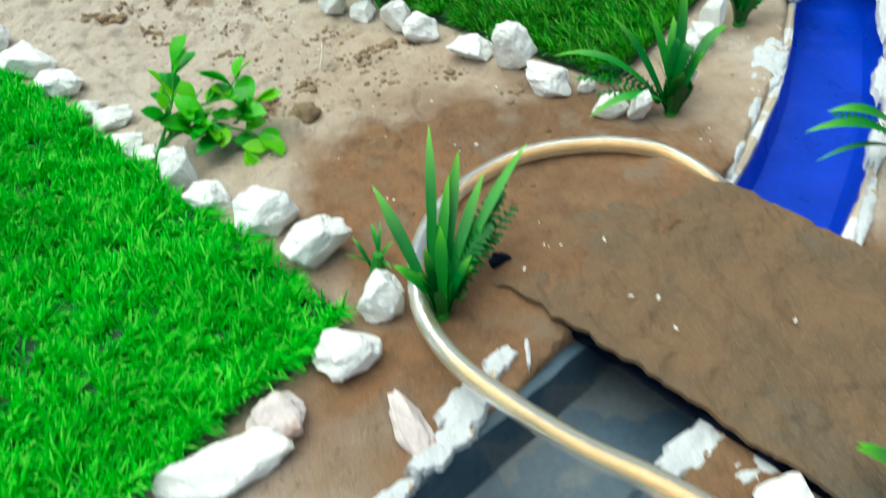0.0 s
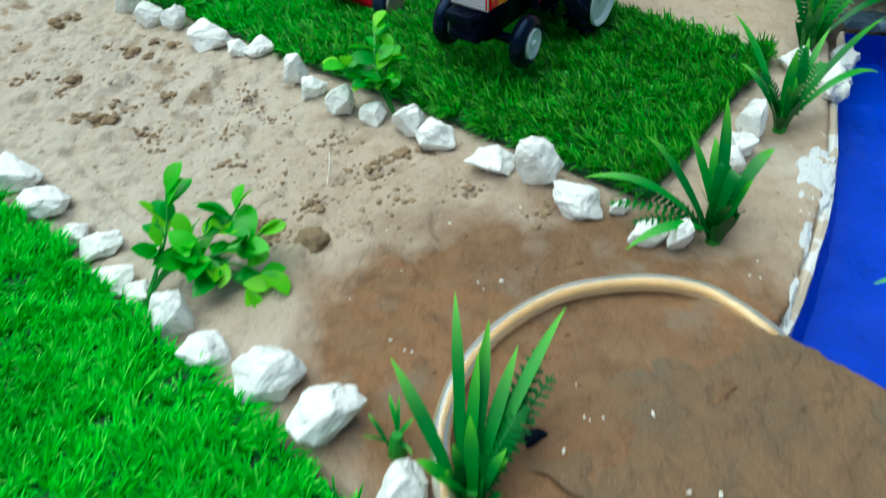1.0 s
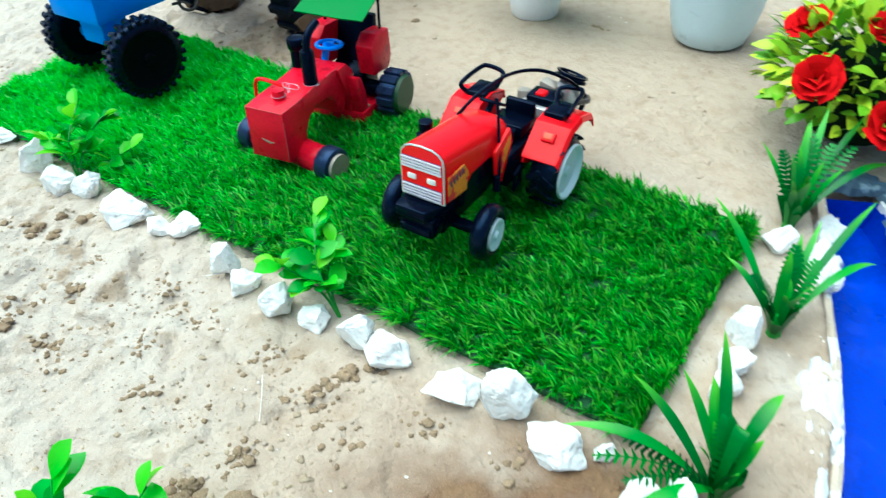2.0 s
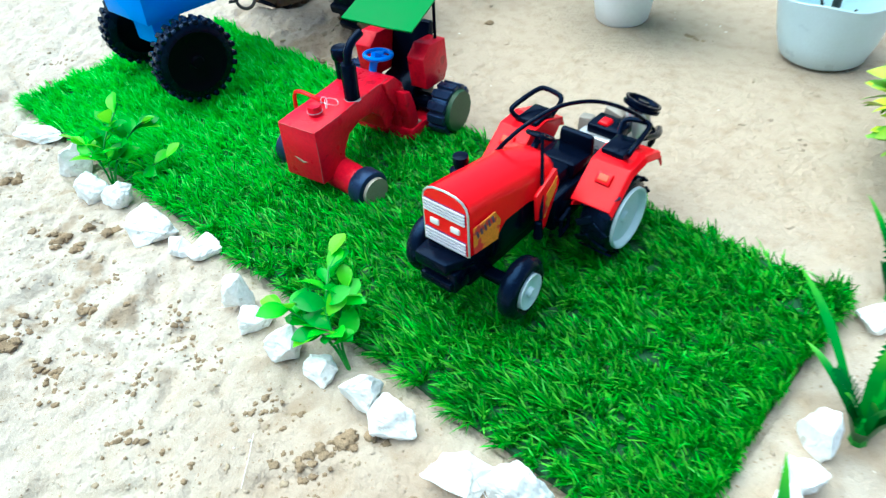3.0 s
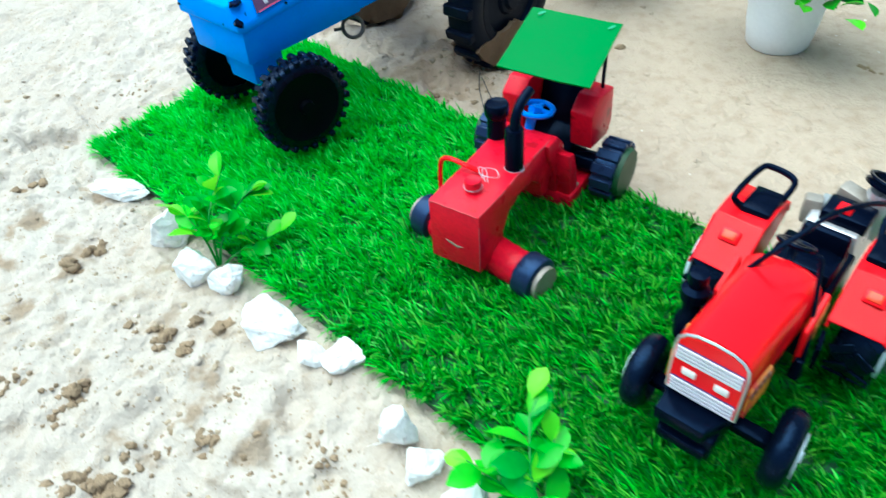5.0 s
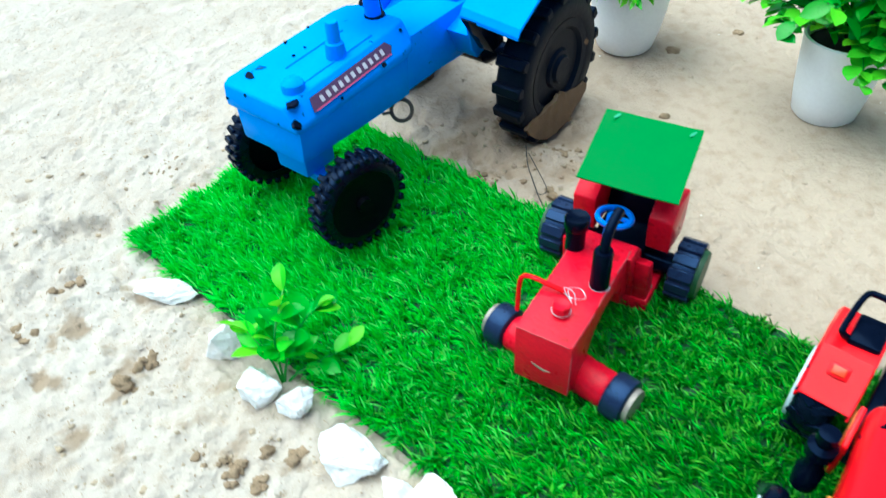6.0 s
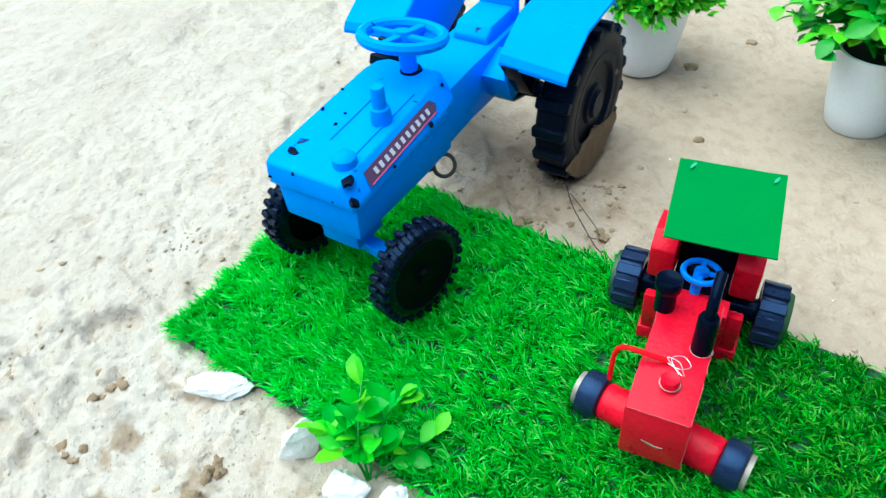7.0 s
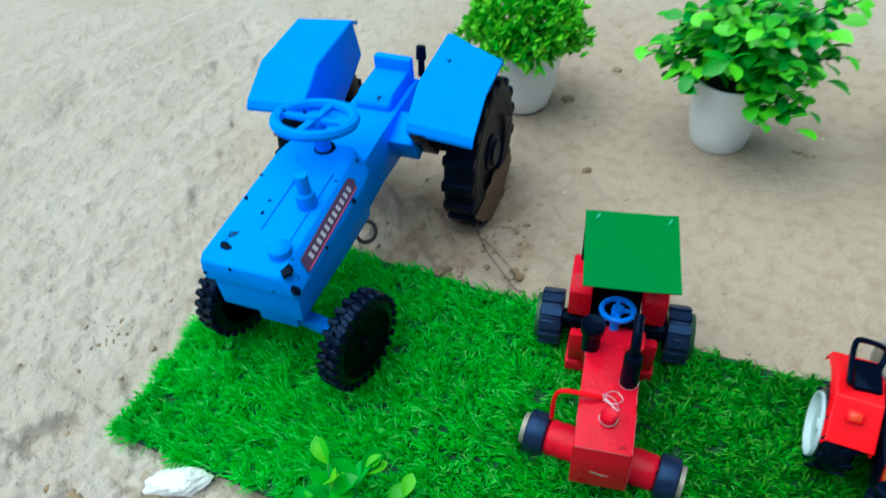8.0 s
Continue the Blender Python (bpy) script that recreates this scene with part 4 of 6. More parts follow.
part("paint_chip", moved(chip(0.0050, 1), pose(0.015, 0.023, 0.1312, 0, 0, 60)), BLACK, hood, "dark patch where paint has chipped")
for x, y, z, r in ((0.003, -0.0335, 0.119, 0.0042), (0.008, -0.026, 0.1300, 0.0050), (0.06, 0.0330, 0.1338, 0.002), (0.09, -0.0365, 0.123, 0.002)):
    part("paint_chip", moved(chip(r * 1.1, x * 900), pose(x, y, z, 40 if y < -0.033 else 0, 0, 30)), BLACK, hood, "dark patch where paint has chipped")
crumb = random.Random(17)
for x, y, z, r in ((0.0, 0.012, 0.1275, 0.0010), (0.001, 0.034, 0.1175, 0.0018), (0.001, -0.018, 0.115, 0.0012), (0.085, 0.034, 0.1345, 0.0013),
                   (0.122, -0.024, 0.133, 0.0016), (0.045, -0.0355, 0.118, 0.0009), (0.050, 0.014, 0.1335, 0.0010), (0.062, 0.015, 0.1342, 0.0008)):
    part("paint_chip", moved(chip(r, y * 800), pose(x, y, z, crumb.uniform(-20, 20), crumb.uniform(-30, 10), crumb.uniform(0, 180)) @ Matrix.Diagonal((1.0, crumb.uniform(1.2, 2.6), 1.0, 1))),
         BLACK, hood, "dark patch where paint has chipped")
# name strip on the sloping flank, its writing as plain bars
flank = pose(0.062, -0.0311, 0.1263, -34, 0, 0) @ pose(0, 0, 0, 0, -3.4, 0)
decal = part("name_strip", moved(prism([(-0.044, -0.0050), (0.040, -0.0046), (0.044, 0.0), (0.040, 0.0050), (-0.041, 0.0048)], -0.0006, 0.0006, "y", 0), flank), DARK_DECAL, blue, "dark purple name strip")
bars(decal, PALE_BAR, -0.036, 0.036, 11, 0.0044, flank @ Matrix.Translation((0, -0.0009, 0)))
part("strip_edge", moved(box(-0.042, 0.040, -0.0009, -0.0004, -0.0052, -0.0043, 0), flank), PINK_BAR, decal)
# frame, axles, seat
part("gearbox", bevelled(loft([(0.112, [(-0.027, 0.079), (0.027, 0.079), (0.027, 0.124), (-0.027, 0.124)]), (0.165, [(-0.023, 0.076), (0.021, 0.076), (0.022, 0.122), (-0.024, 0.122)]),
                               (0.255, [(-0.023, 0.072), (0.019, 0.072), (0.019, 0.122), (-0.024, 0.122)])]), 0.0016), BLUE, blue)
seat = part("seat", bevelled(loft([(0.200, [(-0.019, 0.121), (0.013, 0.121), (0.012, 0.127), (-0.018, 0.127)]), (0.209, [(-0.020, 0.121), (0.014, 0.121), (0.0125, 0.134), (-0.0185, 0.134)]),
                                   (0.246, [(-0.020, 0.121), (0.014, 0.121), (0.0125, 0.134), (-0.0185, 0.134)])]), 0.0016), BLUE, blue)
part("seat_back", box(0.244, 0.252, -0.021, 0.013, 0.115, 0.145, 0.0018), BLUE, seat)
part("lever", moved(lathe([(0, 0.016), (0.0042, 0.015), (0.0046, 0.004), (0.003, 0.002), (0.003, -0.012), (0, -0.012)], 16), pose(0.259, -0.025, 0.135, 0, 8)), BLACK, blue, "stubby black lever")
part("steering_wheel", moved(joined(ring(0.0285, 0.0044), box(-0.027, 0.027, -0.003, 0.003, -0.002, 0.002, 0.001), box(-0.003, 0.003, -0.027, 0.027, -0.002, 0.002, 0.001),
                                    lathe([(0, 0.004), (0.006, 0.004), (0.007, -0.003), (0, -0.003)], 20)), pose(0.120, 0.002, 0.166, 0, 12)), BLUE, blue)
part("steering_column", moved(lathe([(0.0062, 0.0), (0.0062, 0.030), (0, 0.030)], 16), pose(0.124, 0.002, 0.1345, 0, -6)), BLUE, blue)
part("column_base", moved(lathe([(0.0090, 0), (0.0078, 0.003), (0, 0.003)], 18), Matrix.Translation((0.125, 0.002, 0.1350))), BLACK, blue)
for s in (1, -1):
    near, outer = (0.045, 0.101) if s > 0 else (0.046, 0.098)
    crest = [(0.1700, 0.1300), (0.1735, 0.1355), (0.206, 0.1540), (0.276, 0.1570), (0.287, 0.1500)]
    top = prism(crest + [(x, z - 0.0032) for x, z in crest[::-1]], -s * near, -s * outer, "y", 0.0006)
    for v in top.verts:
        k = (abs(v.co.y) - near) / (outer - near)
        v.co.z -= 0.003 * k
        v.co.x -= (0.002 + (0.026 if s > 0 else 0.002) * max(0.0, (v.co.x - 0.21) / 0.07)) * k
    fender = part("fender", top, BLUE, blue, smooth=False)
    inner = prism([(0.174, 0.135), (0.206, 0.153), (0.276, 0.156), (0.284, 0.118), (0.235, 0.094), (0.185, 0.092)], -s * (near + 0.0005) - 0.0012, -s * (near + 0.0005) + 0.0012, "y", 0.0005)
    part("fender_side", inner, BLUE, fender, smooth=False)
    part("fender_bracket", prism([(0.180, 0.108), (0.210, 0.118), (0.215, 0.088), (0.195, 0.081)], -s * 0.023, -s * 0.044, "y", 0.001), BLUE, blue)
    part("step_plate", prism([(0.168, 0.128), (0.203, 0.130), (0.208, 0.096), (0.193, 0.092)], -s * 0.047, -s * 0.062, "y", 0.001), BLACK, blue)
    face = lathe([(0, 0.010), (0.011, 0.010), (0.013, 0.007), (0.016, 0.0065), (0.018, 0.004), (0.034, 0.004), (0.037, 0.0075), (0.044, 0.008), (0.045, -0.01), (0, -0.01)], 36, "y")
    rear = wheel("rear_wheel", blue, 0.249, -s * 0.080, 0.0600, s, joined(tyre(0.0625, 0.028, 0.040, 17, 0.0046, 0.0100, 0, 40, 0.12)), DUSTY,
          moved(face, pose(0, -0.006, 0, 0, 0, 0)), DUSTY, "wheel_disc", label="deep-lugged black wheel crusted with sand")
    lumps, mud = random.Random(61 + s), []
    for i in range(34):
        a, r = math.radians(lumps.uniform(-128, -52)), lumps.uniform(0.058, 0.066)
        k = lumps.uniform(0.7, 1.4)
        mud.append(moved(stone_mesh(0.014 * k, 0.008 * k, 0.010 * k, 300 + i, 12), pose(r * math.cos(a), lumps.uniform(-0.014, 0.014), r * math.sin(a), 0, lumps.uniform(0, 180), 0)))
    for face_y in (1, -1):
        cake, rows = bmesh.new(), []
        for i in range(23):
            a = math.radians(-150 + 112 * i / 22)
            edge = 0.5 + 0.5 * noise.noise((i * 0.33, face_y * 5, s * 3))
            inner_r = 0.056 - 0.032 * math.sin(math.pi * i / 22) ** 0.8 + 0.020 * (edge - 0.5)
            rows.append([cake.verts.new((q * math.cos(a), face_y * (0.0162 + 0.0022 * noise.noise((q * 160, i * 0.6, 2))), q * math.sin(a))) for q in (inner_r + (0.0615 + 0.004 * edge - inner_r) * k / 5 for k in range(6))])
        for a, b in zip(rows, rows[1:]):
            for k in range(5):
                cake.faces.new((a[k], a[k + 1], b[k + 1], b[k]))
        bmesh.ops.recalc_face_normals(cake, faces=cake.faces)
        bmesh.ops.solidify(cake, geom=cake.faces, thickness=0.0035)
        mud.append(cake)
    tagged(part("mud_crust", joined(*mud), MUD, rear, "brown damp sand stuck to the tyre"), kind="stuff")
    fr = lathe([(0, 0.006), (0.005, 0.006), (0.006, 0.003), (0.022, 0.0025), (0.025, 0.004), (0.0272, 0.0045), (0.0275, -0.006), (0, -0.006)], 36, "y")
    wheel("front_wheel", blue, (0.022 if s > 0 else 0.040), -0.060 if s > 0 else 0.050, 0.053, s, tyre(0.0355, 0.0165, 0.027, 26, 0.0024, 0.0048, 12, 40, 0.2), RUBBER, moved(fr, pose(0, -0.0042, 0)), MATT_BLACK, "wheel_disc", turn=-12, label="black front wheel with block tread")
part("rear_axle", moved(lathe([(0, 0.07), (0.006, 0.07), (0.008, 0.03), (0.016, 0.02), (0.016, -0.02), (0.008, -0.03), (0.006, -0.07), (0, -0.07)], 20, "y"), Matrix.Translation((0.249, 0, 0.060))), BLACK, blue)
part("front_axle", joined(moved(box(-0.0055, 0.0055, -0.053, 0.046, 0.0485, 0.0570, 0.0015), pose(0.031, 0, 0, 0, 0, -9)), box(0.016, 0.046, -0.016, 0.016, 0.056, 0.085, 0.002)), BLUE, blue)
part("tow_ring", moved(joined(ring(0.0085, 0.0016, 24, 6), box(-0.016, -0.007, -0.0012, 0.0012, -0.001, 0.001, 0)), pose(0.112, -0.0285, 0.069, 58, 0, -35)), WIRE, blue, "dark wire ring")

# -- the small red plastic tractor --
red = thing("toy_tractor", "small glossy red plastic toy tractor with white wheel rims on grass", "toy tractor",
            Matrix.Translation((0.3597, 0.6579, -0.0084)) @ Matrix.Rotation(radians(47.9), 4, "Z") @ Matrix.Scale(1.03, 4))


def arch(w, z0, spring, top, k=9):
    pts = [(-w, z0)]
    for i in range(k):
        a = math.pi * (1 - i / (k - 1))
        c, s = math.cos(a), math.sin(a)
        pts.append((w * math.copysign(abs(c) ** 0.75, c), spring + (top - spring) * abs(s) ** 0.8))
    return pts + [(w, z0)]


hood = part("hood", loft([(0.0, arch(0.0158, 0.077, 0.105, 0.1150)), (0.022, arch(0.0164, 0.076, 0.101, 0.1115)), (0.030, arch(0.0166, 0.083, 0.099, 0.1100)), (0.052, arch(0.0172, 0.083, 0.095, 0.1065)),
                          (0.072, arch(0.0185, 0.076, 0.092, 0.1035)), (0.0770, arch(0.0170, 0.077, 0.090, 0.1010)), (0.080, arch(0.012, 0.080, 0.088, 0.0960))]), RED, red)
grille = part("grille", loft([(-0.0022, arch(0.0150, 0.0775, 0.1042, 0.1138)), (0.0004, arch(0.0150, 0.0775, 0.1042, 0.1138))]), RED, red, "red grille plate with pale stripes")
part("grille_frame", tube([(-0.0015, y, z) for y, z in arch(0.0155, 0.077, 0.1045, 0.1148)] + [(-0.0015, 0, 0.0765), (-0.0015, -0.0155, 0.077)], 0.0007, 8, 1), SILVER, grille, "silver frame")
for z0, z1, count in ((0.0980, 0.1062, 4), (0.0778, 0.0866, 4)):
    part("grille_panel", box(-0.0026, -0.002, -0.0142, 0.0142, z0, z1, 0), GRILLE_DARK, grille)
    for i in range(count):
        z = z0 + (z1 - z0) * (i + 0.5) / count
        part("grille_slat", box(-0.0034, -0.0025, -0.0142, 0.0142, z - 0.00056, z + 0.00056, 0), STRIPE, grille)
for y in (-0.0072, 0.0072):
    part("headlamp", moved(box(-0.0006, 0.001, -0.0032, 0.0032, -0.0019, 0.0019, 0.0007), Matrix.Translation((-0.0028, y, 0.0923))), LENS, grille)
for s in (1, -1):
    d = part("side_decal", moved(prism([(0.001, 0.0785), (0.020, 0.0775), (0.0225, 0.090), (0.018, 0.0975), (0.001, 0.096)], -0.0004, 0.0004, "y", 0), pose(0, -s * 0.0170, 0, 0, 0, -s * 4.0)), YELLOW_DECAL, red, "yellow and red decal")
    bars(d, DARK_DECAL, 0.002, 0.018, 5, 0.0045, pose(0, -s * 0.0177, 0.090, 0, -14, -s * 4.0))
    leg = part("cowl_side", prism([(0.052, 0.088), (0.072, 0.097), (0.076, 0.085), (0.063, 0.060), (0.058, 0.057), (0.055, 0.064)], -s * 0.0195, -s * 0.0222, "y", 0.0008), RED, red)
    part("cowl_decal", prism([(0.060, 0.068), (0.071, 0.084), (0.072, 0.092), (0.062, 0.085)], -s * 0.0223, -s * 0.0227, "y", 0), YELLOW_DECAL, leg)
    # mudguard: a bent sheet over the rear wheel
    sheet, rows = bmesh.new(), []
    for x, z in ((0.0885, 0.0645), (0.1105, 0.0828), (0.1280, 0.0845), (0.1480, 0.0775), (0.1505, 0.0700)):
        rows.append([sheet.verts.new((x + dx, -s * y, z + dz)) for y, dx, dz in ((0.0225, 0, 0.001), (0.0490, 0.002, 0.0), (0.0510, 0.002, -0.0045))])
    for a, b in zip(rows, rows[1:]):
        for i in range(2):
            sheet.faces.new((a[i], b[i], b[i + 1], a[i + 1]))
    bmesh.ops.recalc_face_normals(sheet, faces=sheet.faces)
    bmesh.ops.solidify(sheet, geom=sheet.faces, thickness=0.0016)
    guard = part("mudguard", bevelled(sheet, 0.0006, 2), RED, red, smooth=False)
    part("guard_side", prism([(0.090, 0.060), (0.1105, 0.0818), (0.128, 0.0835), (0.148, 0.0765), (0.130, 0.060), (0.10, 0.054)], -s * 0.0225, -s * 0.0240, "y", 0), RED, guard)
    lamp = part("indicator_bezel", moved(box(-0.0038, 0.0038, -0.0050, 0.0050, -0.001, 0.0022, 0.0008), pose(0.1035, -s * 0.0365, 0.0772, 0, -40, 0)), RED, guard)
    part("indicator", moved(box(-0.0024, 0.0024, -0.0034, 0.0034, 0.0, 0.003, 0.0006), pose(0.1035, -s * 0.0365, 0.0772, 0, -40, 0)), ORANGE, lamp, "orange lens")
    pad = part("guard_pad", box(0.118, 0.140, -s * 0.024, -s * 0.040, 0.0800, 0.0875, 0.0015), BLACK, red)
    part("grab_rail", tube([(0.122, -s * 0.038, 0.083), (0.118, -s * 0.0430, 0.089), (0.121, -s * 0.0440, 0.0925), (0.144, -s * 0.0420, 0.0945), (0.149, -s * 0.037, 0.0945), (0.147, -s * 0.024, 0.0925), (0.138, -s * 0.025, 0.084)], 0.0018, 8, 4), BLACK, pad)
    dish = lathe([(0, 0.001), (0.0035, 0.001), (0.004, -0.0015), (0.017, -0.0005), (0.0195, 0.003), (0.0208, 0.0032), (0.0212, -0.006), (0, -0.006)], 32, "y")
    wheel("rear_wheel", red, 0.1135, -s * 0.0395, 0.0475, s, tyre(0.0268, 0.0215, 0.0205, 13, 0.0008, 0.0045, 32, 36, 0.2), RUBBER, moved(dish, pose(0, -0.0095, 0)), RIM, label="black ribbed tyre on a pale blue-white rim")
    dish = lathe([(0, 0.003), (0.0026, 0.003), (0.003, 0.0005), (0.0085, 0.0008), (0.0102, 0.002), (0.0112, 0.002), (0.0112, -0.004), (0, -0.004)], 28, "y")
    wheel("front_wheel", red, 0.0205, -s * 0.0345, 0.0485, s, tyre(0.0195, 0.0125, 0.0105, 0, 0, 0, 0, 36, 0.3), RUBBER, moved(dish, pose(0, -0.0052, 0)), RIM, turn=4, label="smooth black tyre on a pale rim")
part("chassis", joined(box(0.001, 0.125, -0.0125, 0.0125, 0.050, 0.078, 0.002), box(0.02, 0.074, -0.0155, 0.0155, 0.060, 0.090, 0.002), box(0.078, 0.14, -0.0185, 0.0185, 0.043, 0.068, 0.002)), BLACK, red)
part("front_axle", joined(box(0.016, 0.024, -0.030, 0.030, 0.0455, 0.0505, 0.001), box(0.012, 0.028, -0.008, 0.008, 0.0455, 0.060, 0.001)), BLACK, red)
part("bumper", joined(prism([(-0.014, 0.0140), (-0.014, -0.0085), (0.004, -0.0155), (0.004, 0.0155)], 0.0675, 0.0755, "z", 0.0012), box(-0.011, 0.002, -0.0125, 0.0125, 0.054, 0.068, 0.0012), box(-0.0135, -0.009, -0.011, 0.011, 0.056, 0.062, 0.001)), BLACK, red)
seat = part("seat", bevelled(loft([(0.102, [(-0.0155, 0.068), (0.0090, 0.068), (0.0090, 0.079), (-0.0155, 0.079)]), (0.124, [(-0.0160, 0.068), (0.0095, 0.068), (0.0095, 0.077), (-0.0160, 0.077)])]), 0.002), BLACK, red)
part("seat_back", bevelled(loft([(0.122, [(-0.0160, 0.072), (0.0095, 0.072), (0.0085, 0.088), (-0.0150, 0.088)]), (0.127, [(-0.0160, 0.072), (0.0095, 0.072), (0.0085, 0.0885), (-0.0150, 0.0885)])]), 0.0018), BLACK, seat)
part("steering_wheel", moved(joined(ring(0.0085, 0.0012, 24, 6), box(-0.0085, 0.0085, -0.001, 0.001, -0.0008, 0.0008, 0), box(-0.001, 0.001, -0.008, 0.008, -0.0008, 0.0008, 0)), pose(0.090, 0.002, 0.101, 0, 30)), BLACK, red)
part("steering_column", tube([(0.074, 0.001, 0.092), (0.090, 0.002, 0.101)], 0.0022, 8, 2), BLACK, red)
part("side_rod", tube([(0.054, -0.0228, 0.060), (0.056, -0.0232, 0.075), (0.067, -0.0145, 0.114), (0.068, -0.012, 0.1165)], 0.0011, 8, 4), BLACK, red, "thin upright black rod")
part("rod_boot", moved(lathe([(0, 0.012), (0.0022, 0.011), (0.0032, 0.0), (0, 0.0)], 12), Matrix.Translation((0.054, -0.0228, 0.058))), BLACK, red)
part("cable", tube([(0.056, 0.017, 0.094), (0.064, 0.007, 0.110), (0.076, -0.001, 0.119), (0.096, -0.009, 0.1225), (0.118, -0.020, 0.118), (0.140, -0.032, 0.104), (0.156, -0.040, 0.0865), (0.146, -0.038, 0.088)], 0.0013, 8, 6), BLACK, red, "bowed black cable")
part("pre_cleaner", moved(lathe([(0.0062, 0.058), (0.0066, 0.070), (0.0045, 0.073), (0.0045, 0.082), (0.0066, 0.084), (0.0068, 0.090), (0.004, 0.092), (0.0048, 0.095), (0.0048, 0.100), (0, 0.101)], 20), Matrix.Translation((0.046, 0.0285, 0))), BLACK, red)
part("footstep", moved(joined(box(-0.007, -0.0055, -0.001, 0.001, 0, 0.014, 0), box(0.0055, 0.007, -0.001, 0.001, 0, 0.014, 0), box(-0.007, 0.007, -0.001, 0.001, 0, 0.0015, 0), box(-0.005, 0.005, -0.001, 0.001, 0.0125, 0.014, 0)), pose(0.080, -0.025, 0.046, 0, 0, 10)), BLACK, red)
# the little engine pod behind it
pod = part("engine_pod", bevelled(loft([(0.152, [(-0.017, 0.045), (0.017, 0.045), (0.014, 0.068), (-0.014, 0.068)]), (0.185, [(-0.018, 0.045), (0.018, 0.045), (0.015, 0.066), (-0.015, 0.066)])]), 0.002), SILVER, red, "grey and black engine pod")
part("pod_cover", box(0.157, 0.176, -0.016, 0.009, 0.066, 0.074, 0.0015), BLACK, pod)
part("pod_shroud", joined(moved(box(-0.003, 0.008, -0.005, 0.005, -0.008, 0.008, 0.002), pose(0.166, 0.015, 0.064, 0, 10, 15)), moved(box(-0.005, 0.006, -0.008, 0.008, -0.004, 0.004, 0.002), pose(0.182, 0.000, 0.072, 8, 0, -10))), STEEL, pod, "scuffed grey metal shroud")
part("pod_top", bevelled(loft([(0.160, [(-0.006, 0.073), (0.003, 0.073), (0.002, 0.0762), (-0.004, 0.0762)]), (0.168, [(-0.006, 0.073), (0.003, 0.073), (0.002, 0.0765), (-0.005, 0.0765)])]), 0.001), RED, pod)
part("pod_neck", moved(lathe([(0, 0.0), (0.0095, 0.0), (0.0095, 0.022), (0.007, 0.028), (0, 0.028)], 20), Matrix.Translation((0.187, -0.013, 0.05))), SILVER, pod)
part("flywheel", moved(lathe([(0, 0.0006), (0.004, 0.0012), (0.0045, -0.0005), (0.0102, -0.0008), (0.0110, 0.0014), (0.0128, 0.0015), (0.0131, 0.0005), (0.0115, -0.0004), (0.0115, -0.0014), (0.0133, -0.0021), (0.0130, -0.0036), (0.0112, -0.0042), (0, -0.0042)], 36), pose(0.189, -0.015, 0.0825, 10, 22)), BLACK, pod)
part("tail_frame", tube([(0.148, -0.038, 0.084), (0.168, -0.038, 0.076), (0.190, -0.028, 0.066), (0.196, -0.020, 0.045), (0.18, -0.01, 0.04)], 0.0022, 8, 4), BLACK, pod)
part("tow_block", box(0.138, 0.155, -0.012, 0.012, 0.044, 0.060, 0.002), BLACK, red)

# -- the hand-made red card tractor with a green roof --
card = thing("toy_tractor", "hand-made red card toy tractor with a green sheet roof on grass", "toy tractor",
             Matrix.Translation((0.2536, 0.8017, -0.0035)) @ Matrix.Rotation(radians(55.6), 4, "Z") @ Matrix.Scale(1.01, 4))
body = [(0.0, 0.026), (0.026, 0.024), (0.029, 0.040), (0.036, 0.050), (0.050, 0.0545), (0.066, 0.053), (0.076, 0.044), (0.080, 0.030), (0.088, 0.030), (0.096, 0.045), (0.098, 0.060), (0.092, 0.072), (0.0, 0.0705)]
part("hood", prism(body, -0.0178, 0.0178, "y", 0.0012), CARD_RED, card)
part("front_scuff", moved(prism([(-0.006, 0.0), (-0.002, -0.0018), (0.003, -0.0002), (0.006, 0.0016), (0.002, 0.0010), (-0.002, -0.0004)], -0.0003, 0.0003, "x", 0), Matrix.Translation((-0.0006, 0.0, 0.043))), CARD_EDGE, card, "torn scuff")
worn = random.Random(23)
for x0, x1, y, z in ((0.001, 0.030, -0.0175, 0.0705), (0.036, 0.060, -0.0176, 0.0712), (0.066, 0.088, -0.0176, 0.0716), (0.010, 0.040, 0.0175, 0.0706), (0.060, 0.085, 0.0176, 0.0714)):
    part("edge_wear", tube([(x0 + (x1 - x0) * k / 5, y + worn.uniform(-0.0004, 0.0004), z + worn.uniform(-0.0004, 0.0002)) for k in range(6)], 0.00032, 5, 2), WORN, card, "pale worn fold")
part("edge_wear", tube([(-0.0002, -0.016 + 0.0055 * k, 0.0704 + worn.uniform(-0.0004, 0.0002)) for k in range(7)], 0.0003, 5, 2), WORN, card, "pale worn fold")
part("edge_wear", tube([(-0.0002 + worn.uniform(-0.0002, 0.0003), -0.0177, 0.027 + 0.0060 * k) for k in range(7)], 0.0003, 5, 2), WORN, card, "pale worn fold")
part("cowl", prism([(0.080, 0.0712), (0.094, 0.0712), (0.103, 0.062), (0.107, 0.044), (0.109, 0.022), (0.097, 0.020), (0.092, 0.046), (0.084, 0.058)], -0.0205, 0.0205, "y", 0.0012), CARD_RED, card)
for side in (1, -1):
    part("cowl_wing", prism([(0.092, 0.060), (0.101, 0.057), (0.107, 0.040), (0.109, 0.022), (0.098, 0.021), (0.094, 0.042)], side * 0.0202, side * 0.0300, "y", 0.0014), CARD_RED, card)
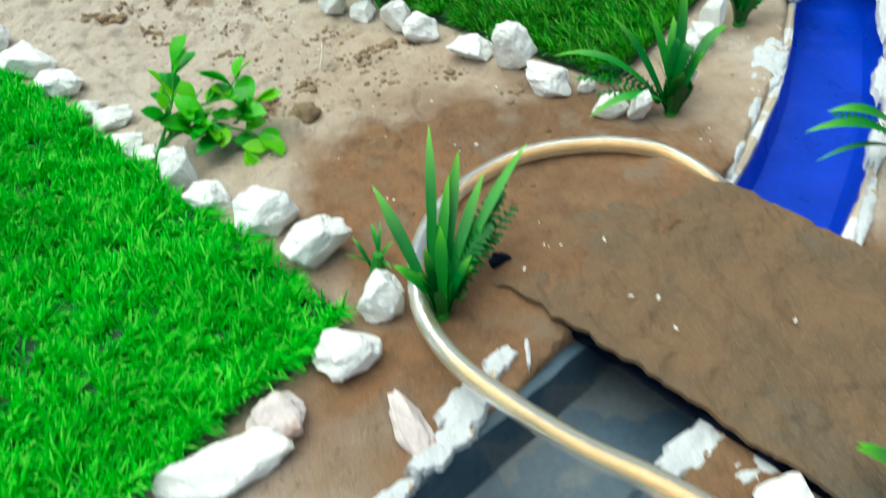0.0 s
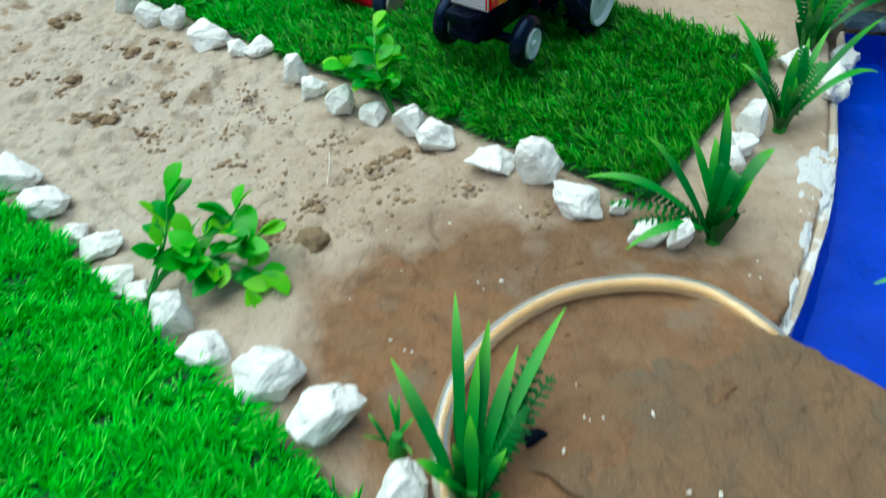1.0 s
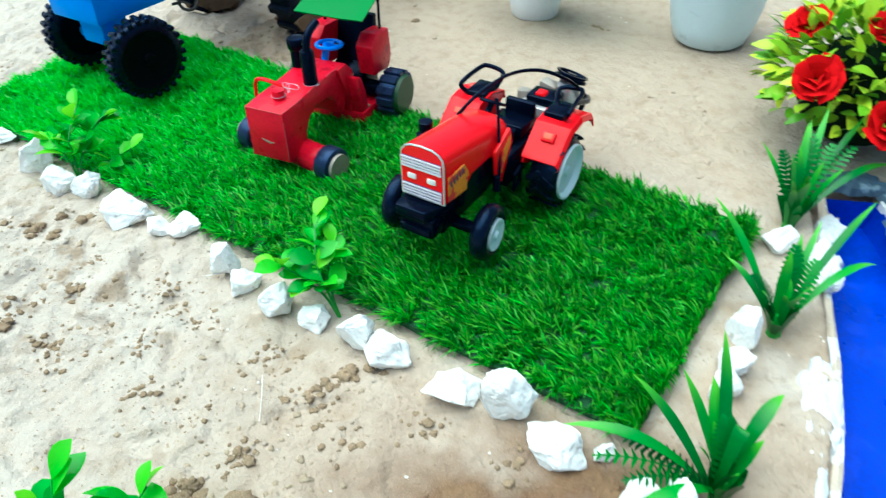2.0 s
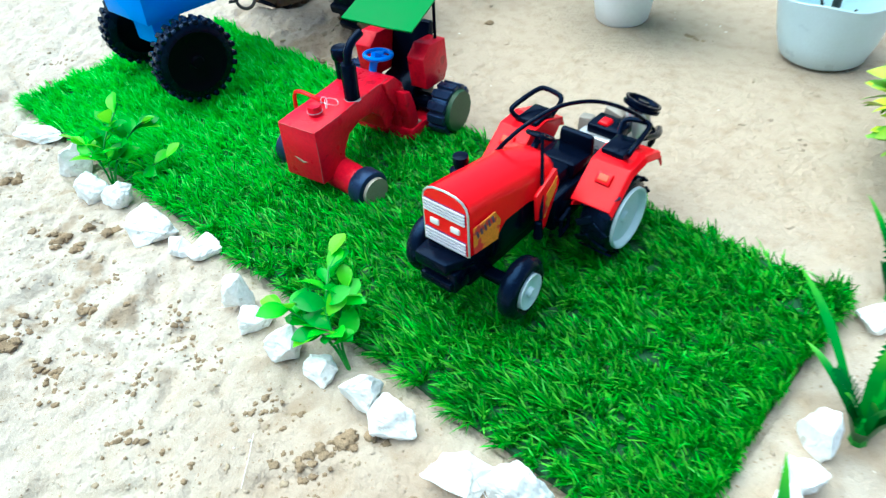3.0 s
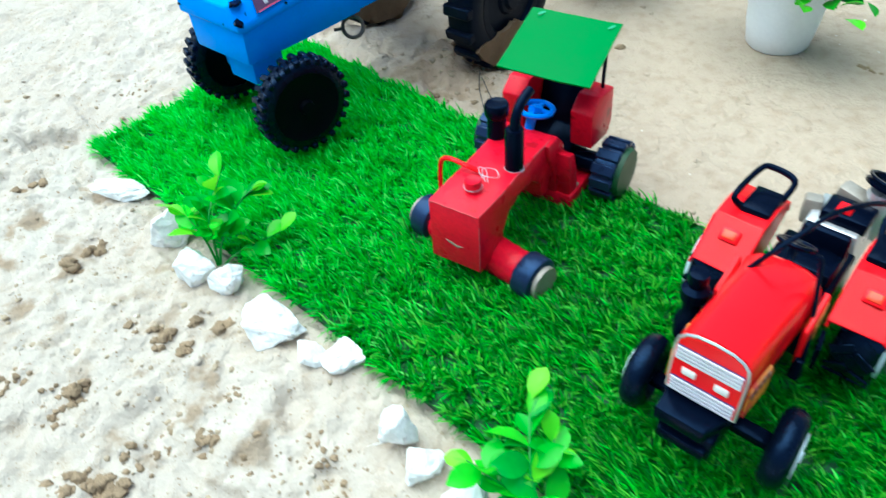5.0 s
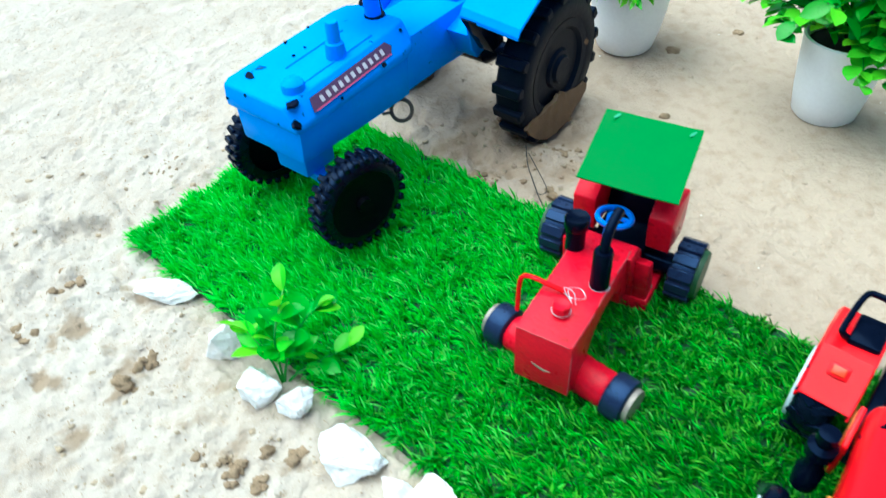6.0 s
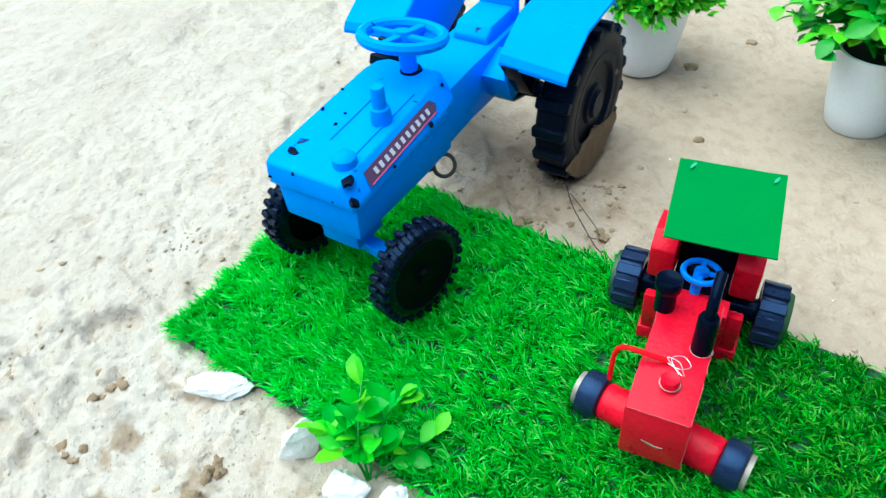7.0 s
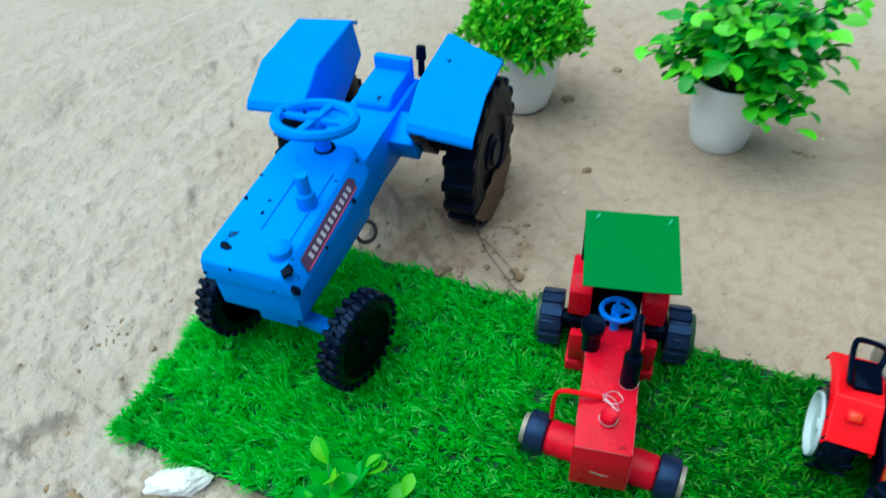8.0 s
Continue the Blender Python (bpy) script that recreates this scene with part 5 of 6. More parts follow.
part("floor", box(0.096, 0.150, -0.0315, 0.0315, 0.013, 0.024, 0.001), CARD_RED, card)
part("floor_liner", box(0.104, 0.112, -0.030, 0.030, 0.0242, 0.0252, 0), CARD_EDGE, card, "bare brown card footwell")
for s in (1, -1):
    part("fender_box", prism([(0.118, 0.051), (0.144, 0.048), (0.150, 0.058), (0.148, 0.084), (0.126, 0.0865), (0.115, 0.078)], -s * 0.0180, -s * 0.0340, "y", 0.0012), CARD_RED, card)
    post = (0.142, -s * 0.028)
    part("roof_post", tube([(post[0], post[1], 0.080), (post[0] + 0.001, post[1], 0.1205)], 0.0013, 8, 1), BLACK, card, "thin dark post")
    hub = lathe([(0, 0.0045), (0.0170, 0.004), (0.0184, 0.0), (0.0184, -0.006), (0, -0.006)], 12, "y")
    wheel("rear_wheel", card, 0.130, -s * 0.0458, 0.0315, s, tyre(0.0196, 0.0165, 0.0175, 12, 0.0020, 0.0074, 0, 24, 0.1), TAPE, moved(hub, pose(0, -0.0074, 0)), GREEN_DISC, "wheel_disc", label="dark ribbed wheel with a green disc")
part("rear_hub", moved(lathe([(0, 0.046), (0.008, 0.046), (0.008, -0.046), (0, -0.046)], 14, "y"), Matrix.Translation((0.130, 0, 0.0315))), BLACK, card)
part("seat_back", prism([(0.118, 0.024), (0.150, 0.024), (0.156, 0.092), (0.149, 0.093), (0.140, 0.050), (0.118, 0.046)], -0.018, 0.018, "y", 0.0012), BLACK, card, "dark seat")
axle = new("front_axle")
axle.parent = card
axle.matrix_basis = pose(0.026, -0.001, -0.0060, 0, 0, -10.5)
part("axle_beam", moved(lathe([(0, -0.0365), (0.0112, -0.0365), (0.0122, -0.034), (0.0118, -0.029), (0.0124, -0.025), (0.0119, -0.021), (0.0125, -0.016), (0.0125, 0.016), (0.0119, 0.021), (0.0124, 0.025), (0.0118, 0.029), (0.0122, 0.034), (0.0112, 0.0365), (0, 0.0365)], 22, "y"), Matrix.Translation((0, 0, 0.0275))), CARD_RED, axle, "ridged red card tube")
for s in (1, -1):
    hub = lathe([(0, 0.0025), (0.003, 0.0025), (0.0035, 0.0008), (0.0100, 0.0006), (0.0110, -0.0006), (0.0110, -0.004), (0, -0.004)], 24, "y")
    part("front_wheel", moved(tyre(0.0148, 0.0145, 0.0128, 0, 0, 0, 0, 28, 0.12), pose(0, -s * 0.0440, 0.0275, 0, 0, 0)), TAPE, axle, "dark taped wheel")
    part("wheel_disc", moved(hub, pose(0, -s * (0.0440 + 0.0062), 0.0275, 0, 0, 0 if s < 0 else 180)), STEEL, axle, "steel disc")
    part("disc_hole", moved(lathe([(0, 0.0016), (0.0022, 0.0014), (0.0026, 0.0), (0, 0.0)], 14, "y"), pose(0, -s * (0.0440 + 0.0062 + 0.0022), 0.0275, 0, 0, 0 if s < 0 else 180)), BLACK, axle, "dark hole in the disc")
roof = bmesh.new()
q = [roof.verts.new(p) for p in ((0.150, 0.030, 0.1255), (0.156, -0.032, 0.1245), (0.098, -0.0375, 0.1095), (0.093, 0.025, 0.1110))]
roof.faces.new(q)
bmesh.ops.recalc_face_normals(roof, faces=roof.faces)
bmesh.ops.subdivide_edges(roof, edges=roof.edges, cuts=5, use_grid_fill=True)
for v in roof.verts:
    v.co.z += 0.0008 * noise.noise(v.co * 60)
bmesh.ops.solidify(roof, geom=roof.faces, thickness=0.0012)
part("roof", roof, GREEN_CARD, card, "glossy green sheet roof")
for x, y, z in ((0.146, 0.021, 0.1252), (0.150, -0.027, 0.1238)):
    part("glue_mark", moved(lathe([(0, 0.0005), (0.0014, 0.0003), (0.0020, -0.0004), (0, -0.0005)], 9), pose(x, y, z, 0, -15, 70) @ Matrix.Diagonal((0.5, 1.8, 0.10, 1))), GLUE, card, "shiny glue mark")
part("steering_wheel", moved(joined(ring(0.0108, 0.0019, 28, 8), lathe([(0, 0.0022), (0.0042, 0.0018), (0.0045, -0.001), (0, -0.001)], 16), box(-0.012, 0.012, -0.0014, 0.0014, -0.0009, 0.0009, 0), box(-0.0014, 0.0014, -0.012, 0.0, -0.0009, 0.0009, 0)), pose(0.102, 0.000, 0.0815, 0, 6)), BLUE_PLASTIC, card, "bright blue steering wheel")
part("steering_column", moved(lathe([(0.0032, 0), (0.0034, 0.015), (0, 0.0155)], 12), pose(0.094, 0.001, 0.0705, 0, 25)), BLUE_PLASTIC, card)
part("air_cleaner", moved(lathe([(0.0062, 0), (0.0062, 0.016), (0.0078, 0.018), (0.0080, 0.0245), (0.0072, 0.026), (0.0055, 0.0255), (0, 0.025)], 20), Matrix.Translation((0.076, 0.0150, 0.070))), BLACK, card)
stack = part("exhaust_pipe", moved(lathe([(0.0060, 0), (0.0058, 0.028), (0.0052, 0.0295), (0, 0.0295)], 20), Matrix.Translation((0.052, -0.0115, 0.070))), BLACK, card)
part("stack_tip", tube([(0.052, -0.0115, 0.098), (0.054, -0.0115, 0.107), (0.060, -0.0115, 0.113), (0.070, -0.0118, 0.116)], 0.0032, 10, 4), BLACK, stack)
part("stack_glue", moved(lathe([(0.0069, 0.0), (0.0061, 0.0010), (0, 0.0010)], 14), Matrix.Translation((0.052, -0.0115, 0.0705))), SILVER, stack, "dried glue collar")
cap = part("hood_cap", moved(lathe([(0.0052, 0), (0.0054, 0.007), (0.0048, 0.0082), (0.003, 0.0075), (0, 0.0075)], 18), Matrix.Translation((0.021, -0.001, 0.070))), CARD_RED, card)
part("cap_wire", moved(ring(0.0056, 0.0003, 20, 6), Matrix.Translation((0.021, -0.001, 0.0735))), SILVER, cap)
part("red_hose", tube([(0.036, 0.002, 0.0725), (0.034, 0.011, 0.0755), (0.034, 0.024, 0.0765), (0.035, 0.031, 0.072), (0.036, 0.0335, 0.060), (0.036, 0.034, 0.040)], 0.0016, 8, 5), RED, card, "looped red hose")
part("thread", tube([(0.030, -0.004, 0.0715), (0.037, 0.002, 0.0745), (0.042, -0.004, 0.0730), (0.037, -0.009, 0.0722), (0.031, -0.003, 0.0750), (0.036, 0.006, 0.0722)], 0.0003, 5, 5), SILVER, card, "loose pale thread")
part("thread", tube([(0.024, -0.006, 0.079), (0.030, 0.0, 0.0775), (0.036, 0.004, 0.076), (0.033, -0.003, 0.078), (0.028, -0.007, 0.074)], 0.0003, 5, 5), SILVER, card, "loose pale thread")


# ---- plastic plants ----
def leaf_mesh(name, length, width, widest=0.62, curl=0.25, fold=0.18, rows=5, tip=0.0):
    """A leaf along +x from its stalk, with a folded midrib and a drooping tip."""
    vs, fs = [], []
    for i in range(rows + 1):
        u = i / rows
        w = width / 2 * (math.sin(math.pi * min(1, u / widest) / 2) if u < widest else max(0.0, math.cos(math.pi * (u - widest) / (1 - widest) / 2)) ** (0.55 if tip == 0 else 1.0))
        w = max(w, 0.0004)
        z = -curl * length * u * u
        vs += [(u * length, -w, z + fold * w), (u * length, 0, z), (u * length, w, z + fold * w)]
        if i:
            a, b = 3 * (i - 1), 3 * i
            fs += [(a, b, b + 1, a + 1), (a + 1, b + 1, b + 2, a + 2)]
    me = bpy.data.meshes.new(name)
    me.from_pydata(vs, [], fs)
    me.polygons.foreach_set("use_smooth", [True] * len(fs))
    return me


def leaf_matrix(at, way, roll, size):
    x = Vector(way).normalized()
    y = Vector((0, 0, 1)).cross(x)
    y = y.normalized() if y.length > 1e-3 else Vector((0, 1, 0))
    z = x.cross(y)
    m = Matrix((x, y, z)).transposed().to_4x4()
    return Matrix.Translation(at) @ m @ pose(0, 0, 0, roll) @ Matrix.Scale(size, 4)


def placed_leaf(me, mat, parent, at, way, roll, size=1.0, name="leaf"):
    if not me.materials:
        me.materials.append(mat)
    ob = new(name, me)
    ob.parent = parent
    ob.matrix_basis = leaf_matrix(at, way, roll, size)
    return ob


def joined_leaves(name, parent, mat, leaves, label):
    """Many leaves, each (mesh, place), as one part."""
    vs, fs = [], []
    for me, m in leaves:
        k = len(vs)
        vs += [tuple(m @ v.co) for v in me.vertices]
        fs += [tuple(k + q for q in p.vertices) for p in me.polygons]
    ob = array_mesh(name, vs, fs, mat)
    ob.parent = parent
    return tagged(ob, label, kind="stuff")


BROAD = leaf_mesh("broad_leaf", 0.0180, 0.0112, 0.60, 0.38, 0.30, 7)
FRESH = leaf_mesh("fresh_leaf", 0.0165, 0.0100, 0.64, 0.25, 0.32, 7)
DEEP = leaf_mesh("deep_leaf", 0.0170, 0.0115, 0.6, 0.42, 0.28, 7)


def sprig_plant(x, y, stems, label, seed, big=1.0, group="", lift=0.88):
    """Stems with pairs of spoon-shaped leaves. stems: (points from the base, number of leaves)."""
    rng = random.Random(seed)
    ob = thing("plastic_plant", label, "artificial plant", pose(x, y, ground_z(x, y)), group)
    for points, count in stems:
        path = smooth_path([(0, 0, -0.004)] + [(px * 0.94, py * 0.94, pz * lift) for px, py, pz in points], 8)
        part("stem", tube([tuple(p) for p in path], 0.0011, 6, 1, taper=0.5), STEM, ob)
        count = int(count * 1.4)
        for i in range(count):
            u = 0.36 + 0.64 * (i // 2 * 2 + 1) / count
            k = min(len(path) - 1, int(u * (len(path) - 1)))
            along = (path[k] - path[max(0, k - 1)]).normalized()
            a = i * 2.4 + rng.uniform(-0.6, 0.6) + (math.pi if i % 2 else 0)
            side = Vector((math.cos(a), math.sin(a), rng.uniform(-0.2, 0.5)))
            last = i >= count - 2
            way = side * (0.6 if last else 1.0) + along * (1.3 if last else 0.75) + Vector((0, 0, 0.2))
            leaf, green = (FRESH, LEAF_TIP) if last or rng.random() < 0.20 else ((BROAD, LEAF_BUSH) if rng.random() < 0.65 else (DEEP, LEAF_DEEP))
            placed_leaf(leaf, green, ob, path[k], way, rng.uniform(-50, 50), big * rng.uniform(0.65, 1.12))
    return ob


def strap_leaf(bm, base, tip, rise, width, rng):
    """A strap from base to tip, arching by rise."""
    base, tip = Vector(base), Vector(tip)
    mid = (base + tip) / 2 + Vector((0, 0, rise))
    paler = bm.verts.layers.float.new("paler")
    n, rows = 9, []
    flat = Vector((tip.x - base.x, tip.y - base.y, 0))
    side = Vector((-flat.y, flat.x, 0)).normalized() if flat.length > 1e-4 else Vector((1, 0, 0))
    turn = rng.uniform(-0.5, 0.5)
    for i in range(n + 1):
        u = i / n
        p = (1 - u) ** 2 * base + 2 * u * (1 - u) * mid + u * u * tip
        w = width / 2 * (0.45 + 1.1 * u if u < 0.5 else 1.0) * (1 if u < 0.6 else max(0.03, 1 - ((u - 0.6) / 0.4) ** 1.6))
        s = (side + Vector((0, 0, turn * u))).normalized()
        rows.append([bm.verts.new(p - s * w + Vector((0, 0, 0.22 * w))), bm.verts.new(p), bm.verts.new(p + s * w + Vector((0, 0, 0.22 * w)))])
        for v in rows[-1]:
            v[paler] = max(0.0, (u - 0.55) / 0.45) ** 1.5
    for a, b in zip(rows, rows[1:]):
        for k in range(2):
            bm.faces.new((a[k], b[k], b[k + 1], a[k + 1]))


def fern_leaf(bm, base, tip, rise, width):
    """A rib with two rows of small pointed teeth."""
    base, tip = Vector(base), Vector(tip)
    mid = (base + tip) / 2 + Vector((0, 0, rise))
    n = 15
    pts = [(1 - u) ** 2 * base + 2 * u * (1 - u) * mid + u * u * tip for u in [i / n for i in range(n + 1)]]
    flat = Vector((tip.x - base.x, tip.y - base.y, 0.0))
    side = Vector((-flat.y, flat.x, 0)).normalized() if flat.length > 1e-4 else Vector((1, 0, 0))
    for i in range(2, n):
        p, d = pts[i], (pts[i + 1] - pts[i]).normalized()
        w = width * math.sin(math.pi * (0.12 + 0.86 * i / n)) ** 0.6
        for s in (-1, 1):
            r = 0.0013
            bm.faces.new([bm.verts.new(q) for q in (p - d * r, p + d * r, p + d * (r + 0.0012) + side * s * w * 0.7 + Vector((0, 0, 0.0008)), p + d * 0.002 + side * s * w + Vector((0, 0, -0.0008)))])
    for a, b in zip(pts, pts[1:]):
        s = side * 0.0006
        bm.faces.new([bm.verts.new(q) for q in (a - s, a + s, b + s, b - s)])


def strap_plant(x, y, straps, ferns, label, seed, extra=4, tall=0.05, width=0.0082, group="grassy plants along the channel"):
    """straps, ferns: (tip x, tip y, tip z, rise) away from the base; extra: upright leaves in its heart."""
    rng = random.Random(seed)
    ob = thing("grassy_plant", label, "artificial plant", pose(x, y, ground_z(x, y)), group)
    part("crown", tube([(0, 0, -0.004), (0, 0, 0.006), (0.001, 0.001, 0.014)], 0.0055, 8, 3, taper=0.5), STEM, ob)
    more = []
    for _ in range(extra):
        a, r = rng.uniform(0, 6.283), rng.uniform(0.01, 0.028)
        more.append((r * math.cos(a), r * math.sin(a), tall * rng.uniform(0.6, 1.0), 0.012))
    for tx, ty, tz, rise in list(straps) + more:
        bm = bmesh.new()
        strap_leaf(bm, (rng.uniform(-0.003, 0.003), rng.uniform(-0.003, 0.003), 0.002), (tx, ty, tz), rise, width * rng.uniform(0.8, 1.2), rng)
        part("strap_leaf", bm, LEAF_BLADE, ob)
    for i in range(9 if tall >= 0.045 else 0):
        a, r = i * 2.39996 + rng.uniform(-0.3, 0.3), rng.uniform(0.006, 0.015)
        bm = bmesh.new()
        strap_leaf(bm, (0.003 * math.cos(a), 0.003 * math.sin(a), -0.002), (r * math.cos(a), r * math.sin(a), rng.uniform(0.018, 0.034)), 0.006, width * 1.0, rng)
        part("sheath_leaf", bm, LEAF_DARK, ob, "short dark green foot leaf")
    for tx, ty, tz, rise in ferns:
        bm = bmesh.new()
        fern_leaf(bm, (rng.uniform(-0.003, 0.003), rng.uniform(-0.003, 0.003), 0.004), (tx, ty, tz), rise, 0.0078)
        part("fern_leaf", bm, LEAF_DARK if rng.random() < 0.4 else LEAF_BLADE, ob, "toothed fern leaf")
    return ob


sprig_plant(0.130, 0.450, [([(0.013, 0.015, 0.016), (0.023, 0.036, 0.036), (0.026, 0.053, 0.054)], 8),
                           ([(0.012, 0.016, 0.016), (0.019, 0.028, 0.029), (0.018, 0.043, 0.043)], 4),
                           ([(0.017, 0.017, 0.018), (0.036, 0.030, 0.031), (0.057, 0.033, 0.036), (0.072, 0.044, 0.048)], 12),
                           ([(0.017, 0.016, 0.017), (0.041, 0.021, 0.024), (0.067, 0.024, 0.028), (0.087, 0.030, 0.035)], 13),
                           ([(0.020, 0.017, 0.018), (0.047, 0.018, 0.021), (0.065, 0.009, 0.013), (0.071, 0.005, 0.009)], 9),
                           ([(0.018, 0.017, 0.018), (0.044, 0.020, 0.022), (0.072, 0.015, 0.019), (0.085, 0.007, 0.013)], 8)],
            "glossy green plastic sprig with spoon leaves leaning over stones", 2, 1.15, "sprigs beside the mats", 0.94)
sprig_plant(0.296, 0.627, [([(-0.006, 0.006, 0.018), (-0.012, 0.020, 0.038), (-0.010, 0.052, 0.056)], 14), ([(-0.010, 0.008, 0.018), (-0.028, 0.018, 0.034), (-0.044, 0.028, 0.040)], 10),
                           ([(-0.004, 0.008, 0.016), (-0.004, 0.024, 0.032), (0.002, 0.038, 0.044)], 10)],
            "green plastic sprig with spoon leaves between white stones", 3, 1.05, "sprigs beside the mats")
sprig_plant(0.091, 0.831, [([(0.0, 0.006, 0.020), (0.0, 0.014, 0.040), (0.008, 0.046, 0.060)], 10), ([(-0.004, 0.004, 0.018), (-0.012, 0.012, 0.030), (-0.022, 0.022, 0.036)], 9),
                           ([(0.006, 0.006, 0.020), (0.018, 0.020, 0.040), (0.032, 0.032, 0.048)], 9), ([(0.012, 0.004, 0.006), (0.030, 0.008, 0.014), (0.048, 0.012, 0.021)], 5)],
            "green plastic sprig with spoon leaves beside white stones", 5, 1.15, "sprigs beside the mats")
strap_plant(0.308, 0.303, [(0.004, 0.071, 0.070, 0.022), (-0.029, 0.057, 0.045, 0.010), (0.056, 0.067, 0.055, 0.020), (0.011, 0.046, 0.056, 0.012), (0.030, 0.050, 0.052, 0.012), (0.000, 0.040, 0.045, 0.010), (0.018, 0.060, 0.060, 0.016)],
            [(0.043, 0.060, 0.036, 0.010), (0.030, 0.046, 0.022, 0.010), (0.036, 0.052, 0.030, 0.012), (0.024, 0.040, 0.028, 0.01), (0.040, 0.046, 0.040, 0.012), (0.048, 0.050, 0.026, 0.012), (0.030, 0.030, 0.034, 0.012), (0.036, 0.036, 0.020, 0.014)], "upright green plastic grass clump inside the tube's bend", 7, 7, 0.045, 0.0062)
strap_plant(0.482, 0.458, [(-0.074, 0.041, 0.028, 0.034), (-0.035, 0.050, 0.050, 0.018), (0.017, 0.057, 0.066, 0.018), (0.011, 0.011, 0.036, 0.050), (0.036, 0.022, 0.050, 0.030), (-0.060, -0.009, 0.010, 0.030), (-0.010, 0.045, 0.055, 0.012), (0.006, 0.040, 0.050, 0.010)],
            [(-0.062, 0.026, 0.018, 0.018), (-0.045, 0.030, 0.024, 0.016), (0.004, 0.018, 0.045, 0.016), (-0.050, 0.012, 0.012, 0.016)], "arching green plastic grass clump beside white stones", 8, 4, 0.055)
strap_plant(0.570, 0.560, [(-0.011, 0.085, 0.050, 0.020), (-0.019, 0.043, 0.032, 0.014), (0.093, 0.057, 0.050, 0.024), (0.080, 0.024, 0.024, 0.034), (0.005, 0.016, 0.055, 0.008), (0.040, 0.040, 0.055, 0.014), (0.020, 0.030, 0.055, 0.010)],
            [(0.016, 0.026, 0.050, 0.012), (-0.014, 0.020, 0.036, 0.010), (0.030, 0.020, 0.040, 0.012)], "green plastic grass clump on the channel bank", 9, 6, 0.055, 0.0062)
strap_plant(0.637, 0.660, [(-0.006, 0.051, 0.045, 0.012), (0.044, 0.053, 0.070, 0.012), (0.082, 0.053, 0.060, 0.020), (0.092, 0.022, 0.028, 0.036), (0.020, 0.040, 0.064, 0.010), (0.030, 0.050, 0.060, 0.010)],
            [(-0.002, 0.030, 0.050, 0.010), (0.030, 0.040, 0.055, 0.012), (0.040, 0.030, 0.050, 0.014), (0.060, 0.030, 0.045, 0.016), (0.015, 0.03, 0.05, 0.01)], "dense green fern and grass clump on the channel bank", 10, 10, 0.06, 0.0062)
strap_plant(0.605, 0.380, [(-0.078, -0.002, 0.036, 0.034), (-0.070, -0.010, 0.020, 0.026), (-0.060, 0.010, 0.040, 0.030), (0.04, 0.03, 0.05, 0.02), (0.03, -0.03, 0.04, 0.02)], [(-0.05, 0.02, 0.03, 0.02)], "green plastic grass clump leaning over the channel", 11, 3, 0.05)
strap_plant(0.492, 0.170, [(-0.042, 0.010, 0.046, 0.016), (-0.030, 0.020, 0.030, 0.014), (0.03, 0.02, 0.05, 0.014)], [], "small green plastic grass clump beside the bridge", 12, 2, 0.04)
strap_plant(0.277, 0.336, [(-0.012, 0.012, 0.018, 0.006), (0.004, 0.018, 0.022, 0.006), (-0.016, 0.002, 0.015, 0.005), (0.010, 0.008, 0.016, 0.004)], [], "tiny tuft of plastic grass between stones", 13, 2, 0.02, 0.0022)
strap_plant(0.13, 0.155, [(-0.02, 0.03, 0.04, 0.02), (-0.05, 0.02, 0.03, 0.02), (0.0, 0.045, 0.03, 0.02)], [], "dark green strap leaves on the grass mat", 14, 0, 0.04, 0.012)


# ---- pots ----
def pot_mesh(foot, mouth, high, wall, wave=0.0, seg=40):
    r = lambda h: foot + (mouth - foot) * (h / high) ** 0.8
    bm = lathe([(0, 0), (foot * 0.90, 0.0), (foot, 0.003), (r(high * 0.3), high * 0.3), (r(high * 0.6), high * 0.6), (r(high * 0.9), high * 0.9), (mouth, high - 0.001), (mouth - wall / 2, high),
                (mouth - wall, high - 0.001), (r(high * 0.6) - wall, high * 0.6), (r(high * 0.3) - wall, high * 0.3), (foot - wall, 0.005), (0, 0.005)], seg)
    if wave:
        for v in bm.verts:
            if v.co.z > high * 0.8:
                a = math.atan2(v.co.y, v.co.x)
                v.co.z += wave * math.sin(5 * a) * (v.co.z / high)
                v.co.x *= 1 + 0.04 * math.sin(4 * a + 1)
    return bm


def soil_mesh(r, z):
    return lathe([(0, z + 0.002), (r * 0.6, z + 0.0015), (r, z), (r * 0.9, z - 0.006), (0, z - 0.006)], 24)


pot_a = thing("flower_pot", "white pot with fine bright green foliage on sand", "potted plant", pose(0.410, 1.245, ground_z(0.410, 1.245)), "white pots on the sand")
part("pot", pot_mesh(0.029, 0.043, 0.076, 0.003), WHITE_POT, pot_a, "smooth white tapered pot")
part("soil", soil_mesh(0.038, 0.066), SOIL, pot_a)
rng = np.random.default_rng(21)
foliage, faces = [], []
for i in range(620):
    d = rng.normal(0, 1, 3)
    d /= np.linalg.norm(d)
    d[2] = abs(d[2]) * 1.0 - 0.15
    c = np.array([0, 0, 0.085]) + d * np.array([0.062, 0.062, 0.060]) * rng.uniform(0.45, 1.0) ** 0.6 * (0.85 + 0.25 * rng.random())
    for j in range(7):
        a = d + rng.normal(0, 0.65, 3)
        a /= np.linalg.norm(a)
        b = np.cross(a, rng.normal(0, 1, 3))
        b /= np.linalg.norm(b)
        ln, w = rng.uniform(0.008, 0.014), rng.uniform(0.0020, 0.0034)
        k = len(foliage)
        foliage += [c, c + a * ln * 0.5 - b * w, c + a * ln, c + a * ln * 0.5 + b * w]
        faces.append((k, k + 1, k + 2, k + 3))
me = bpy.data.meshes.new("foliage")
